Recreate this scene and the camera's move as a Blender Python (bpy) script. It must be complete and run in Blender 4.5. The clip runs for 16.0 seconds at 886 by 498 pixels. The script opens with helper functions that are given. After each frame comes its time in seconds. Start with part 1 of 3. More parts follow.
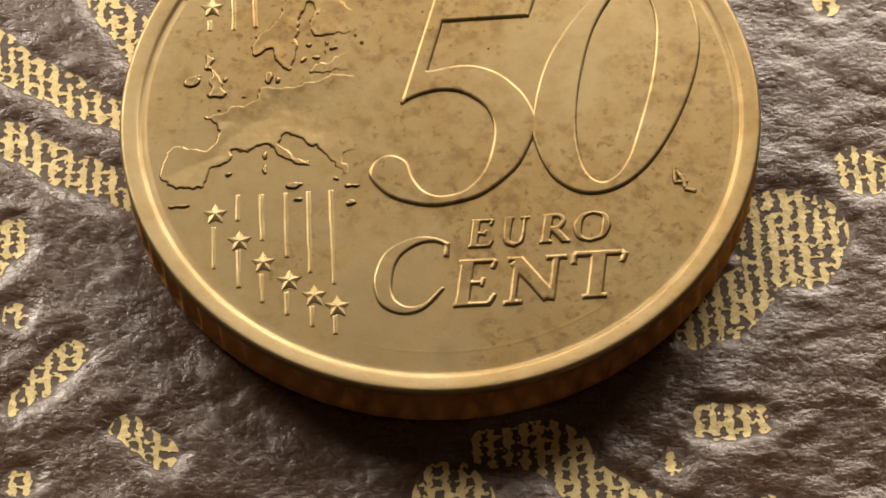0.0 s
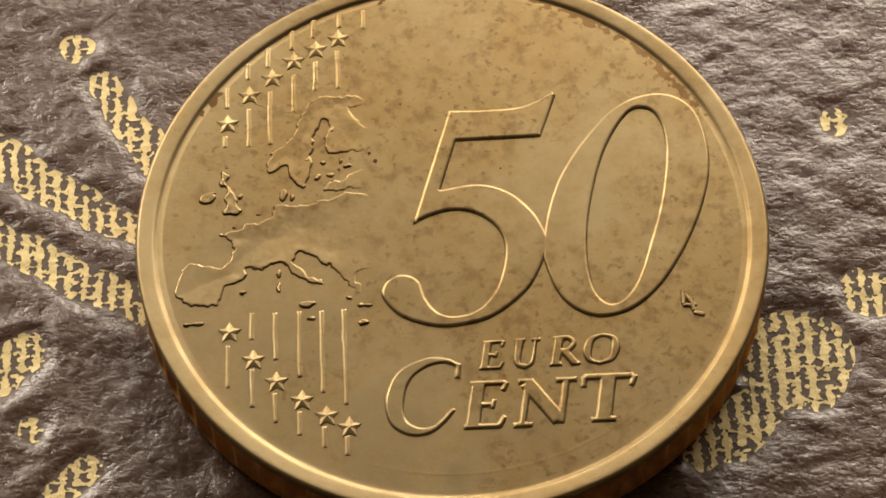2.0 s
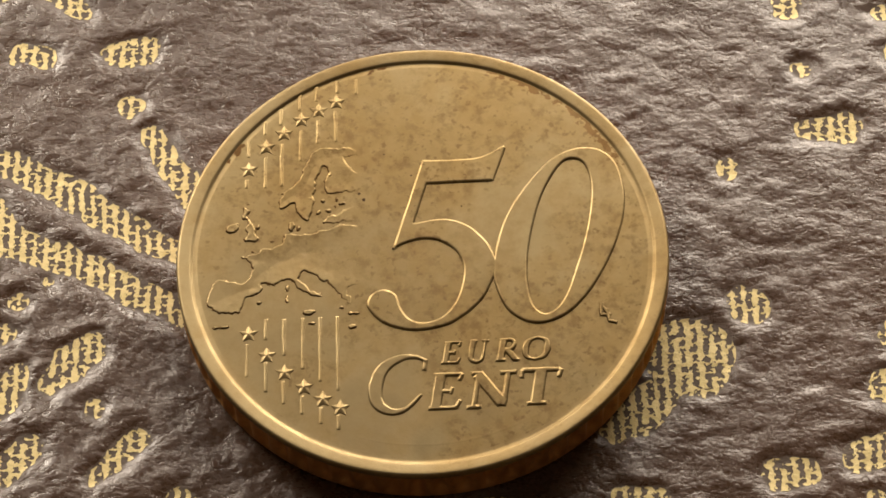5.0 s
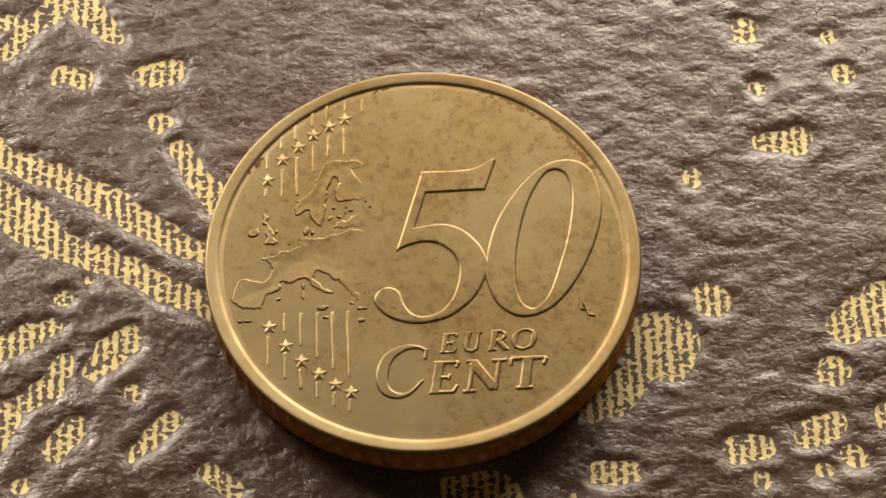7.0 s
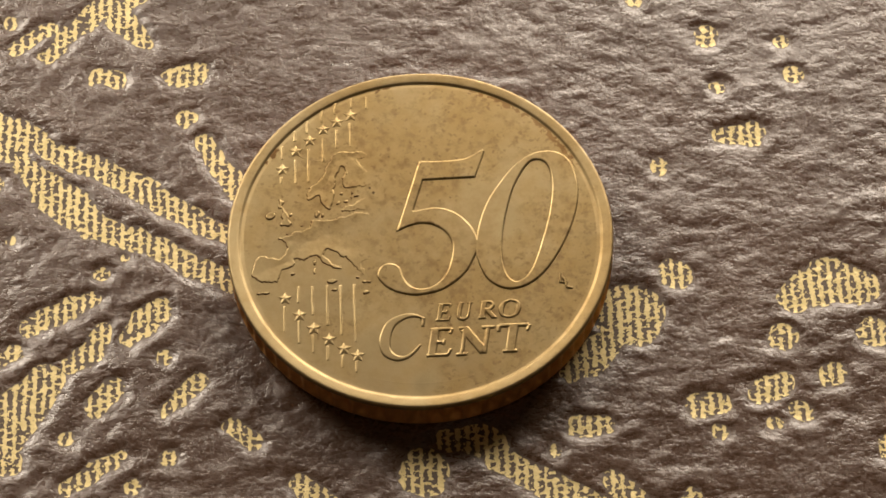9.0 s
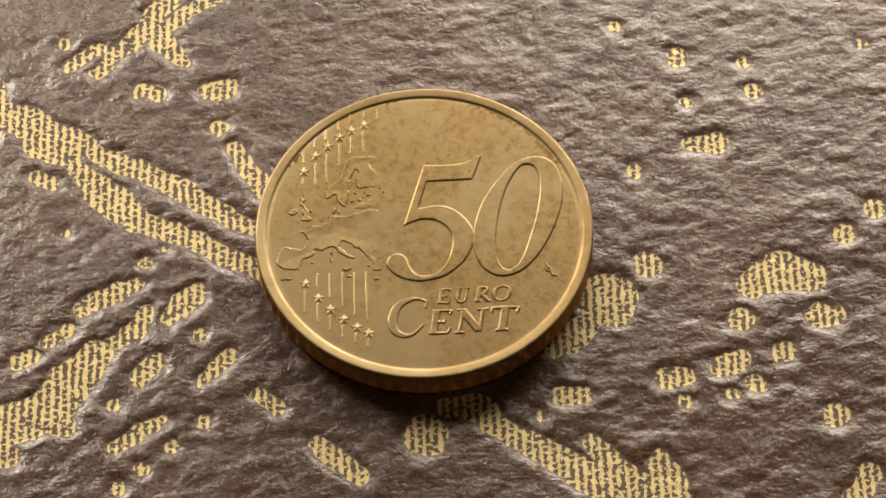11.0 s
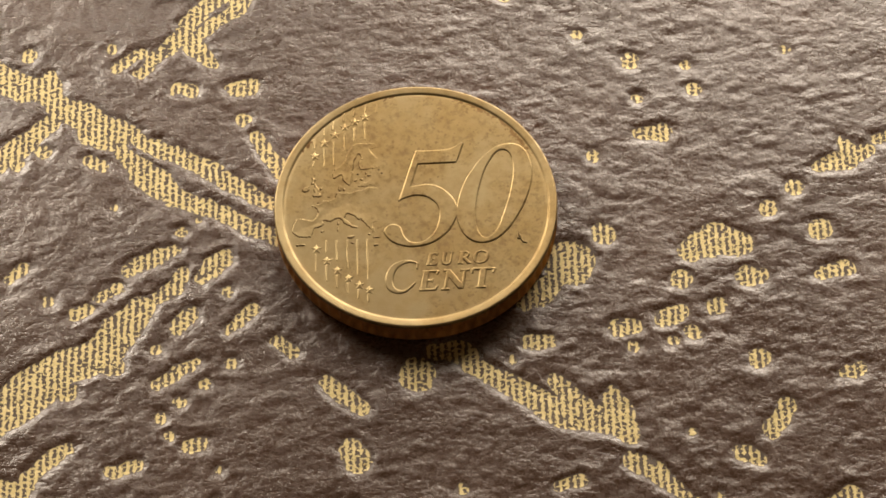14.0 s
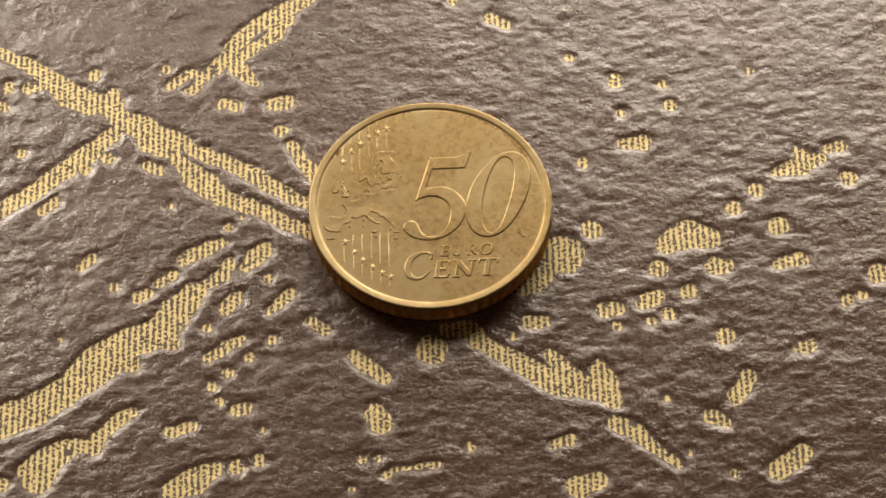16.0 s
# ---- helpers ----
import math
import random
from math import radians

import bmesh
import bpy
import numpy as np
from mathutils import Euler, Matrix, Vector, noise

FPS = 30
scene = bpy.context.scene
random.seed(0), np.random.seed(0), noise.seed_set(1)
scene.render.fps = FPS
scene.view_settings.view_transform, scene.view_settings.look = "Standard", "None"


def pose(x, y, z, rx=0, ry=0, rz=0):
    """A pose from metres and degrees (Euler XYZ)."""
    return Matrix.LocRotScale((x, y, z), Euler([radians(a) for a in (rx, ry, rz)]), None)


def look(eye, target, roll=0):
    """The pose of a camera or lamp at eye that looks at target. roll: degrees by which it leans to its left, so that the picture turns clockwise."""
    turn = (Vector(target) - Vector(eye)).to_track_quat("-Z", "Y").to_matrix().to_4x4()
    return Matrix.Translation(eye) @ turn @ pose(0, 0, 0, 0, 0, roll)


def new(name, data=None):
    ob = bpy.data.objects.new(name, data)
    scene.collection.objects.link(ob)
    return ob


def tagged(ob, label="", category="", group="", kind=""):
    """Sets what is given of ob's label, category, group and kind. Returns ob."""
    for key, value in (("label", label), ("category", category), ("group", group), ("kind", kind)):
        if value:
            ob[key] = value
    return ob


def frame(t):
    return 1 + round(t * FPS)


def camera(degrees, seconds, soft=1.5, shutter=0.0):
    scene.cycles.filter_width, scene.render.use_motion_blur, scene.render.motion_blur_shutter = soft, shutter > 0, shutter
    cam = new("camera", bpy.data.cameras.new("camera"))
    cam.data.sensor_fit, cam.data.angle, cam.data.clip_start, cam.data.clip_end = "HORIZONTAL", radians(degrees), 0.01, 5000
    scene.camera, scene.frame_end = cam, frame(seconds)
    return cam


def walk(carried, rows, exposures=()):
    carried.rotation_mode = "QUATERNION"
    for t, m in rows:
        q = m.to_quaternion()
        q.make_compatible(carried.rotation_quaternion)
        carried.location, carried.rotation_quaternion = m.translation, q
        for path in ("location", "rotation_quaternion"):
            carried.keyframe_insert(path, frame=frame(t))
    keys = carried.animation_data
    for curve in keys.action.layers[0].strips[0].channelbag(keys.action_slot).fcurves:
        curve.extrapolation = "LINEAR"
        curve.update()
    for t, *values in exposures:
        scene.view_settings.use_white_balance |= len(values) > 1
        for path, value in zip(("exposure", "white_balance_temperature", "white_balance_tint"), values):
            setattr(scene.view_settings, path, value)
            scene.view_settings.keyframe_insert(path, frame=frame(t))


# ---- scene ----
from mathutils import geometry

# all small dimensions below are in millimetres and are multiplied by MM
MM = 0.001
cam = camera(18.0, 16.0, soft=1.65)
ROWS = [
    (0.0, -0.34, -58.78, 90.54, -0.102, -59.342, -2.913),
    (0.5, -0.63, -58.65, 94.67, 0.701, -59.295, -3.589),
    (1.0, -1.37, -56.97, 94.81, 0.302, -59.182, -3.100),
    (1.5, -0.32, -55.24, 94.72, -0.032, -59.215, -2.555),
    (2.0, -0.86, -56.01, 93.67, -0.409, -59.044, -2.073),
    (2.5, -0.51, -55.98, 94.25, -0.400, -59.013, -2.047),
    (3.0, -0.21, -54.93, 92.75, -1.193, -58.898, -1.266),
    (3.5, -0.11, -60.37, 100.20, -1.565, -58.877, -0.745),
    (4.0, -0.50, -63.55, 105.69, -0.947, -58.976, -1.151),
    (4.5, 0.82, -65.18, 112.15, 0.325, -59.272, -2.274),
    (5.0, 2.81, -69.72, 120.80, 1.551, -59.556, -3.481),
    (7.5, 1.42, -78.70, 139.33, 0.243, -60.371, -2.522),
    (8.0, 2.53, -81.98, 143.16, 0.933, -60.100, -3.129),
    (8.5, 1.47, -85.46, 150.42, 0.049, -60.362, -2.358),
    (9.0, 1.14, -88.29, 154.04, -0.108, -60.204, -2.290),
    (11.5, 2.03, -111.18, 183.99, 0.456, -59.075, -2.509),
    (12.0, 1.90, -119.93, 197.39, 0.150, -58.864, -2.230),
    (12.5, 0.36, -126.33, 208.73, -0.630, -59.024, -1.443),
    (13.0, 1.10, -129.83, 207.63, -0.265, -58.452, -1.749),
    (13.5, 1.91, -128.87, 205.53, -0.017, -58.551, -2.008),
    (14.0, 2.70, -127.15, 204.95, 0.279, -58.906, -2.344),
    (14.5, 2.77, -128.43, 207.82, 0.634, -59.062, -2.676),
    (15.0, 2.33, -128.90, 208.97, 0.480, -59.078, -2.498),
    (15.5, 0.86, -146.19, 232.85, -0.029, -58.647, -1.956),
    (16.0, 0.80, -148.76, 237.14, -0.086, -58.647, -1.907),
]
walk(cam, [(t, pose(x * MM, y * MM, z * MM, 90 + pitch, 0, yaw) @ pose(0, 0, 0, 0, 0, roll)) for t, x, y, z, yaw, pitch, roll in ROWS],
     exposures=((0.0, -0.02), (0.5, -0.05), (1.0, -0.11), (2.0, -0.10), (3.0, -0.08), (4.5, -0.05), (7.5, 0.04), (9.0, 0.04), (12.0, 0.03), (14.0, 0.0), (16.0, 0.04)))

# ---- light: an overcast window beyond the coin, an added one at the left, in a closed room ----
world = bpy.data.worlds.new("world")
scene.world = world
world.use_nodes = True
wn, wl = world.node_tree.nodes, world.node_tree.links
sky = wn.new("ShaderNodeTexSky")
sky.sky_type = "NISHITA"
sky.sun_disc = False
sky.sun_elevation = radians(35)
sky.sun_rotation = radians(10)
wn["Background"].inputs["Strength"].default_value = 0.1
wl.new(sky.outputs["Color"], wn["Background"].inputs["Color"])

# the unseen windows of the north wall, each with its lamp: x0, x1, z0, z1, power, colour
# Wall and windows stand this close so light falls off across the sheet.
WIN_Y = 0.22
WINDOWS = (
    (-0.025, 0.202, 0.017, 0.202, 1.10, (1.0, 0.865, 0.71)),
    # Added window to brighten the sheet's left side; not a known source.
    (-0.25, -0.085, 0.06, 0.26, 1.30, (1.0, 0.865, 0.71)),
)
for x0, x1, z0, z1, power, tint in WINDOWS:
    day = new("window_light", bpy.data.lights.new("window_light", "AREA"))
    day.data.shape = "RECTANGLE"
    day.data.size, day.data.size_y = x1 - x0 - 0.024, z1 - z0 - 0.024
    day.data.energy = power
    day.data.color = tint
    day.matrix_world = look(((x0 + x1) / 2, WIN_Y - 0.03, (z0 + z1) / 2), ((x0 + x1) / 2, 0, (z0 + z1) / 2))


# ---- materials ----
def material(name):
    m = bpy.data.materials.new(name)
    m.use_nodes = True
    nt = m.node_tree
    return m, nt.nodes, nt.links, nt.nodes["Principled BSDF"]


def tex_noise(nodes, links, scale, detail=4.0, rough=0.55, distort=0.0, stretch=(1, 1, 1)):
    co = nodes.new("ShaderNodeTexCoord")
    mp = nodes.new("ShaderNodeMapping")
    mp.inputs["Scale"].default_value = stretch
    n = nodes.new("ShaderNodeTexNoise")
    n.inputs["Scale"].default_value = scale
    n.inputs["Detail"].default_value = detail
    n.inputs["Roughness"].default_value = rough
    n.inputs["Distortion"].default_value = distort
    links.new(co.outputs["Object"], mp.inputs["Vector"])
    links.new(mp.outputs["Vector"], n.inputs["Vector"])
    return n.outputs["Fac"]


def ramp(nodes, links, fac, stops):
    r = nodes.new("ShaderNodeValToRGB")
    while len(r.color_ramp.elements) < len(stops):
        r.color_ramp.elements.new(0.5)
    for e, (p, c) in zip(r.color_ramp.elements, stops):
        e.position, e.color = p, (*c, 1) if len(c) == 3 else c
    links.new(fac, r.inputs["Fac"])
    return r.outputs["Color"]


def mix(nodes, links, fac, a, b, mode="MIX"):
    m = nodes.new("ShaderNodeMix")
    m.data_type, m.blend_type = "RGBA", mode
    if isinstance(fac, float):
        m.inputs["Factor"].default_value = fac
    else:
        links.new(fac, m.inputs["Factor"])
    for socket, v in ((m.inputs[6], a), (m.inputs[7], b)):
        if isinstance(v, tuple):
            socket.default_value = (*v, 1)
        else:
            links.new(v, socket)
    return m.outputs[2]


def bump(nodes, links, bsdf, height, strength, distance):
    b = nodes.new("ShaderNodeBump")
    b.inputs["Strength"].default_value = strength
    b.inputs["Distance"].default_value = distance
    links.new(height, b.inputs["Height"])
    links.new(b.outputs["Normal"], bsdf.inputs["Normal"])


def plain(name, colour, rough, grain=40.0, spread=0.12):
    m, n, l, b = material(name)
    f = tex_noise(n, l, grain, 6.0)
    dark = tuple(c * (1 - spread) for c in colour)
    light = tuple(min(1.0, c * (1 + spread)) for c in colour)
    l.new(ramp(n, l, f, [(0.35, dark), (0.65, light)]), b.inputs["Base Color"])
    b.inputs["Roughness"].default_value = rough
    bump(n, l, b, f, 0.1, 0.002)
    return m


def tarnish_mask(nodes, links, fac):
    """Pushes a noise up within the broad tarnished patch between the map and the numeral."""
    co = nodes.new("ShaderNodeTexCoord")
    far = nodes.new("ShaderNodeVectorMath")
    far.operation = "DISTANCE"
    far.inputs[1].default_value = (-0.0032, 0.0022, 0.0022)
    links.new(co.outputs["Object"], far.inputs[0])
    near = nodes.new("ShaderNodeMapRange")
    near.interpolation_type = "SMOOTHSTEP"
    near.inputs["From Min"].default_value, near.inputs["From Max"].default_value = 0.002, 0.0085
    near.inputs["To Min"].default_value, near.inputs["To Max"].default_value = 0.11, -0.015
    links.new(far.outputs["Value"], near.inputs["Value"])
    add = nodes.new("ShaderNodeMath")
    add.operation = "ADD"
    links.new(fac, add.inputs[0])
    links.new(near.outputs["Result"], add.inputs[1])
    return add.outputs["Value"]


def coin_metal(name, stain, light, dark, rough, relief=0.22):
    """Worn coin alloy: light and dark are its clean and its tarnished colour."""
    m, n, l, b = material(name)
    broad = tex_noise(n, l, 170.0, 5.0, 0.6, 0.4)
    mottle = tex_noise(n, l, 620.0, 6.0, 0.66)
    specks = tex_noise(n, l, 1500.0, 5.0, 0.62)
    where = tarnish_mask(n, l, tex_noise(n, l, 125.0, 4.0, 0.6))
    fine = tex_noise(n, l, 4200.0, 4.0, 0.65)
    base = ramp(n, l, broad, [(0.30, tuple(v * k for v, k in zip(light, (0.90, 0.875, 0.85)))), (0.66, light)])
    tone = ramp(n, l, mottle, [(0.36, (0.87, 0.83, 0.77)), (0.48, (0.96, 0.95, 0.93)), (0.60, (1.03, 1.03, 1.03))])
    base = mix(n, l, 1.0, base, tone, "MULTIPLY")
    base = mix(n, l, 1.0, base, ramp(n, l, where, [(0.44, (1.02, 1.02, 1.02)), (0.62, (0.90, 0.835, 0.72))]), "MULTIPLY")
    s = ramp(n, l, specks, [(0.50, (0, 0, 0)), (0.66, (0.58, 0.58, 0.58))])
    dots = ramp(n, l, tex_noise(n, l, 2900.0, 3.0, 0.55), [(0.58, (0, 0, 0)), (0.67, (0.7, 0.7, 0.7))])
    s = mix(n, l, 1.0, s, dots, "LIGHTEN")
    w = ramp(n, l, where, [(0.44, (0.12, 0.12, 0.12)), (0.56, (1, 1, 1))])
    amount = mix(n, l, 1.0, mix(n, l, 1.0, s, w, "MULTIPLY"), (stain, stain, stain), "MULTIPLY")
    l.new(mix(n, l, amount, base, dark), b.inputs["Base Color"])
    b.inputs["Metallic"].default_value = 1.0
    rr = ramp(n, l, mottle, [(0.3, (rough + 0.07,) * 3), (0.7, (rough - 0.04,) * 3)])
    l.new(mix(n, l, amount, rr, (0.46, 0.46, 0.46)), b.inputs["Roughness"])
    bump(n, l, b, mix(n, l, 0.5, fine, mottle), relief, 0.00004)
    return m


BRASS = coin_metal("worn_nordic_gold", 0.95, (0.315, 0.246, 0.130), (0.12, 0.072, 0.03), 0.40)
BRASS_RIM = coin_metal("scuffed_nordic_gold_rim", 0.55, (0.345, 0.272, 0.148), (0.18, 0.12, 0.056), 0.48, 0.5)
# Edge base is lighter and redder, painting in warm light bounced off the sheet.
BRASS_EDGE = coin_metal("bounce_lit_nordic_gold_edge", 1.0, (0.74, 0.43, 0.18), (0.34, 0.18, 0.07), 0.6)
# Dark metal for relief feet: shade painted into the colour, with some grime.
GRIME_SHADE = coin_metal("grime_and_shade_along_relief", 0.9, (0.13, 0.075, 0.03), (0.06, 0.035, 0.015), 0.6)
STAIN = coin_metal("brown_tarnish", 0.9, (0.20, 0.13, 0.06), (0.10, 0.06, 0.025), 0.5)
PIT = coin_metal("dark_corrosion", 0.6, (0.06, 0.035, 0.016), (0.03, 0.018, 0.008), 0.7)


def paper_material():
    m, n, l, b = material("embossed_brown_paper")
    broad = tex_noise(n, l, 70.0, 4.0, 0.55, 0.3)
    grain = tex_noise(n, l, 900.0, 3.0, 0.5, 0.2, (0.82, 1.0, 1.0))
    fine = tex_noise(n, l, 3600.0, 4.0, 0.62, 0.3, (0.7, 1.0, 1.0))
    base = ramp(n, l, broad, [(0.3, (0.055, 0.0282, 0.0150)), (0.7, (0.075, 0.040, 0.023))])
    tone = ramp(n, l, fine, [(0.3, (0.80, 0.78, 0.76)), (0.72, (1.12, 1.12, 1.12))])
    paper = mix(n, l, 1.0, base, tone, "MULTIPLY")
    # Matte brown in the gaps paints in the shade between the gold threads.
    shade_mask = n.new("ShaderNodeAttribute")
    shade_mask.attribute_name = "gap_shade"
    l.new(mix(n, l, shade_mask.outputs["Fac"], paper, (0.062, 0.036, 0.018)), b.inputs["Base Color"])
    shine = ramp(n, l, fine, [(0.3, (0.21, 0.21, 0.21)), (0.7, (0.35, 0.35, 0.35))])
    l.new(mix(n, l, shade_mask.outputs["Fac"], shine, (0.75, 0.75, 0.75)), b.inputs["Roughness"])
    b.inputs["Specular IOR Level"].default_value = 0.95
    bump(n, l, b, mix(n, l, 0.38, grain, fine), 0.60, 0.00024)
    return m


def gold_print_material():
    m, n, l, b = material("gold_foil_print")
    f = tex_noise(n, l, 2600.0, 5.0, 0.6)
    g = tex_noise(n, l, 120.0, 3.0, 0.5)
    a = ramp(n, l, f, [(0.3, (0.50, 0.40, 0.165)), (0.65, (0.73, 0.605, 0.31))])
    gold = mix(n, l, g, a, (0.63, 0.51, 0.24))
    worn = ramp(n, l, tex_noise(n, l, 5200.0, 3.0, 0.6), [(0.60, (0, 0, 0)), (0.72, (0.8, 0.8, 0.8))])
    l.new(mix(n, l, worn, gold, (0.13, 0.09, 0.04)), b.inputs["Base Color"])
    b.inputs["Metallic"].default_value = 0.25
    b.inputs["Roughness"].default_value = 0.5
    bump(n, l, b, f, 0.7, 0.00008)
    return m


PAPER = paper_material()
GOLD = gold_print_material()
WALL = plain("beige_wall_paint", (0.66, 0.55, 0.43), 0.8)
CEIL = plain("cream_ceiling_paint", (0.80, 0.72, 0.62), 0.85)
FLOOR = plain("brown_floor_boards", (0.20, 0.13, 0.08), 0.5, 14.0, 0.3)
WOOD = plain("oak_table_wood", (0.26, 0.17, 0.10), 0.45, 22.0, 0.3)
FRAME = plain("white_window_paint", (0.75, 0.74, 0.71), 0.4)
GLASS, gn, gl, gb = material("window_glass")
gb.inputs["Transmission Weight"].default_value = 1.0
gb.inputs["Roughness"].default_value = 0.02


# ---- mesh helpers ----
def finish(name, bm, mat, parent=None, label="", smooth=False):
    me = bpy.data.meshes.new(name)
    bm.normal_update()
    for f in bm.faces:
        f.smooth = smooth or f.smooth
    bm.to_mesh(me)
    bm.free()
    me.materials.append(mat)
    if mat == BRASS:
        me.materials.append(GRIME_SHADE)
    ob = new(name, me)
    if parent:
        ob.parent = parent
    if label:
        ob["label"] = label
    return ob


def box(bm, x0, x1, y0, y1, z0, z1):
    m = Matrix.Translation(((x0 + x1) / 2, (y0 + y1) / 2, (z0 + z1) / 2)) @ Matrix.Diagonal((x1 - x0, y1 - y0, z1 - z0, 1))
    return bmesh.ops.create_cube(bm, size=1.0, matrix=m)["verts"]


def box_ob(name, dims, mat, parent=None, label="", bevel=0.0):
    bm = bmesh.new()
    box(bm, *dims)
    if bevel:
        bmesh.ops.bevel(bm, geom=list(bm.edges), offset=bevel, segments=2, affect="EDGES")
    return finish(name, bm, mat, parent, label)


# ---- the unseen room that closes the place, small and pale for bounced light ----
RX0, RX1, RY0, RZ0, RZ1 = -1.15, 1.15, -1.3, -0.76, 1.3
T = 0.15
tagged(box_ob("floor", (RX0 - T, RX1 + T, RY0 - T, WIN_Y + T, RZ0 - 0.1, RZ0), FLOOR), "plain brown wooden floor of the room", "floor", kind="structure")
tagged(box_ob("ceiling", (RX0 - T, RX1 + T, RY0 - T, WIN_Y + T, RZ1, RZ1 + 0.1), CEIL), "plain cream painted ceiling", "ceiling", kind="structure")
tagged(box_ob("wall_west", (RX0 - T, RX0, RY0, WIN_Y, RZ0, RZ1), WALL), "plain beige painted wall", "wall", kind="structure")
tagged(box_ob("wall_east", (RX1, RX1 + T, RY0, WIN_Y, RZ0, RZ1), WALL), "plain beige painted wall", "wall", kind="structure")
tagged(box_ob("wall_south", (RX0 - T, RX1 + T, RY0 - T, RY0, RZ0, RZ1), WALL), "plain beige painted wall", "wall", kind="structure")
bm = bmesh.new()
edge = RX0 - T
for x0, x1, z0, z1, *_ in sorted(WINDOWS):
    box(bm, edge, x0, WIN_Y, WIN_Y + T, RZ0, RZ1)
    box(bm, x0, x1, WIN_Y, WIN_Y + T, RZ0, z0)
    box(bm, x0, x1, WIN_Y, WIN_Y + T, z1, RZ1)
    edge = x1
box(bm, edge, RX1 + T, WIN_Y, WIN_Y + T, RZ0, RZ1)
tagged(finish("wall_north", bm, WALL), "plain beige wall with two window openings", "wall", kind="structure")

for k, (x0, x1, z0, z1, *_) in enumerate(WINDOWS):
    win = new("window_%d" % (k + 1))
    win.location = ((x0 + x1) / 2, WIN_Y + 0.06, z0)
    tagged(win, "unseen white painted window with clear glass panes, placed for its light", "window", kind="structure")
    wh, ww = z1 - z0, (x1 - x0) / 2
    bm = bmesh.new()
    box(bm, -ww, -ww + 0.03, 0, 0.04, 0, wh)
    box(bm, ww - 0.03, ww, 0, 0.04, 0, wh)
    box(bm, -ww + 0.03, ww - 0.03, 0, 0.04, 0, 0.03)
    box(bm, -ww + 0.03, ww - 0.03, 0, 0.04, wh - 0.03, wh)
    box(bm, -0.015, 0.015, 0, 0.04, 0.03, wh - 0.03)
    finish("window_frame", bm, FRAME, win)
    for a, b_ in ((-ww + 0.03, -0.015), (0.015, ww - 0.03)):
        p = box_ob("pane", (a, b_, 0.017, 0.021, 0.03, wh - 0.03), GLASS, win)
        p.visible_shadow = False

TABLE_TOP = -0.0014
table = new("table")
table.location = (0, -0.08, RZ0)
tagged(table, "plain wooden table beneath the embossed sheet", "table")
top_h = TABLE_TOP - RZ0
box_ob("tabletop", (-0.6, 0.6, -0.4, 0.28, top_h - 0.03, top_h), WOOD, table, bevel=0.004)
for sx in (-0.54, 0.54):
    for sy in (-0.34, 0.22):
        box_ob("leg", (sx - 0.03, sx + 0.03, sy - 0.03, sy + 0.03, 0, top_h - 0.03), WOOD, table, bevel=0.004)


# ---- relief of the sheet ----
LATTICES = {}


def lattice(seed):
    if seed not in LATTICES:
        LATTICES[seed] = np.random.RandomState(seed).rand(256, 256)
    return LATTICES[seed]


def value_noise(x, y, cell, seed, sx=1.0, sy=1.0, turn=0.0):
    c, s = math.cos(turn), math.sin(turn)
    u, v = (x * c + y * s) / (cell * sx) + 500, (-x * s + y * c) / (cell * sy) + 500
    iu, iv = np.floor(u).astype(int), np.floor(v).astype(int)
    fu, fv = u - iu, v - iv
    fu, fv = fu * fu * fu * (fu * (fu * 6 - 15) + 10), fv * fv * fv * (fv * (fv * 6 - 15) + 10)
    g = lattice(seed)
    a, b = g[iu % 256, iv % 256], g[(iu + 1) % 256, iv % 256]
    d, e = g[iu % 256, (iv + 1) % 256], g[(iu + 1) % 256, (iv + 1) % 256]
    return ((a + (b - a) * fu) * (1 - fv) + (d + (e - d) * fu) * fv) * 2 - 1


VEINS = []


def vein(*nodes):
    """One gold patch: a chain of round-ended strokes; each node is its middle and its half width."""
    VEINS.append(nodes)


vein((1.15, -13.50, 0.68), (3.37, -13.49, 0.96), (4.32, -14.84, 0.79), (6.79, -16.55, 0.78), (9.08, -18.15, 1.01), (11.58, -19.85, 1.23), (14.48, -20.24, 1.33), (16.58, -21.24, 0.94), (17.08, -22.26, 0.55))
vein((10.98, -16.43, 0.51), (11.88, -17.74, 0.72), (12.88, -19.24, 1.23))
vein((15.68, -18.24, 0.72), (16.18, -20.03, 1.22))
vein((16.89, -24.20, 0.66), (18.81, -25.32, 0.83), (20.02, -26.65, 0.60), (21.74, -28.18, 0.38), (22.66, -29.00, 0.22))
vein((-0.47, -15.64, 1.47))
vein((9.00, -12.81, 0.56), (10.71, -12.91, 0.56))
vein((7.60, -14.45, 0.40))
vein((-12.06, -11.99, 0.51), (-10.73, -13.09, 0.46))
vein((-7.96, -15.97, 0.45), (-6.48, -17.39, 0.63), (-5.00, -18.69, 0.51))
vein((-6.11, -22.14, 0.73), (-5.52, -23.46, 1.01))
vein((2.96, -26.30, 0.45))
vein((10.88, -26.47, 0.33), (12.69, -25.96, 0.33))
vein((13.00, -30.99, 1.04), (14.91, -30.37, 0.87))
vein((23.86, -27.77, 0.33))
vein((27.81, -30.02, 0.32))
vein((31.95, -29.91, 0.86), (34.45, -28.25, 0.86))
vein((25.93, -23.97, 0.61), (27.24, -24.47, 0.61))
vein((21.99, -21.83, 0.33))
vein((30.20, -19.78, 0.71), (28.62, -21.91, 0.71))
vein((28.14, -15.24, 0.83))
vein((35.06, -16.90, 0.39), (36.36, -16.49, 0.72))
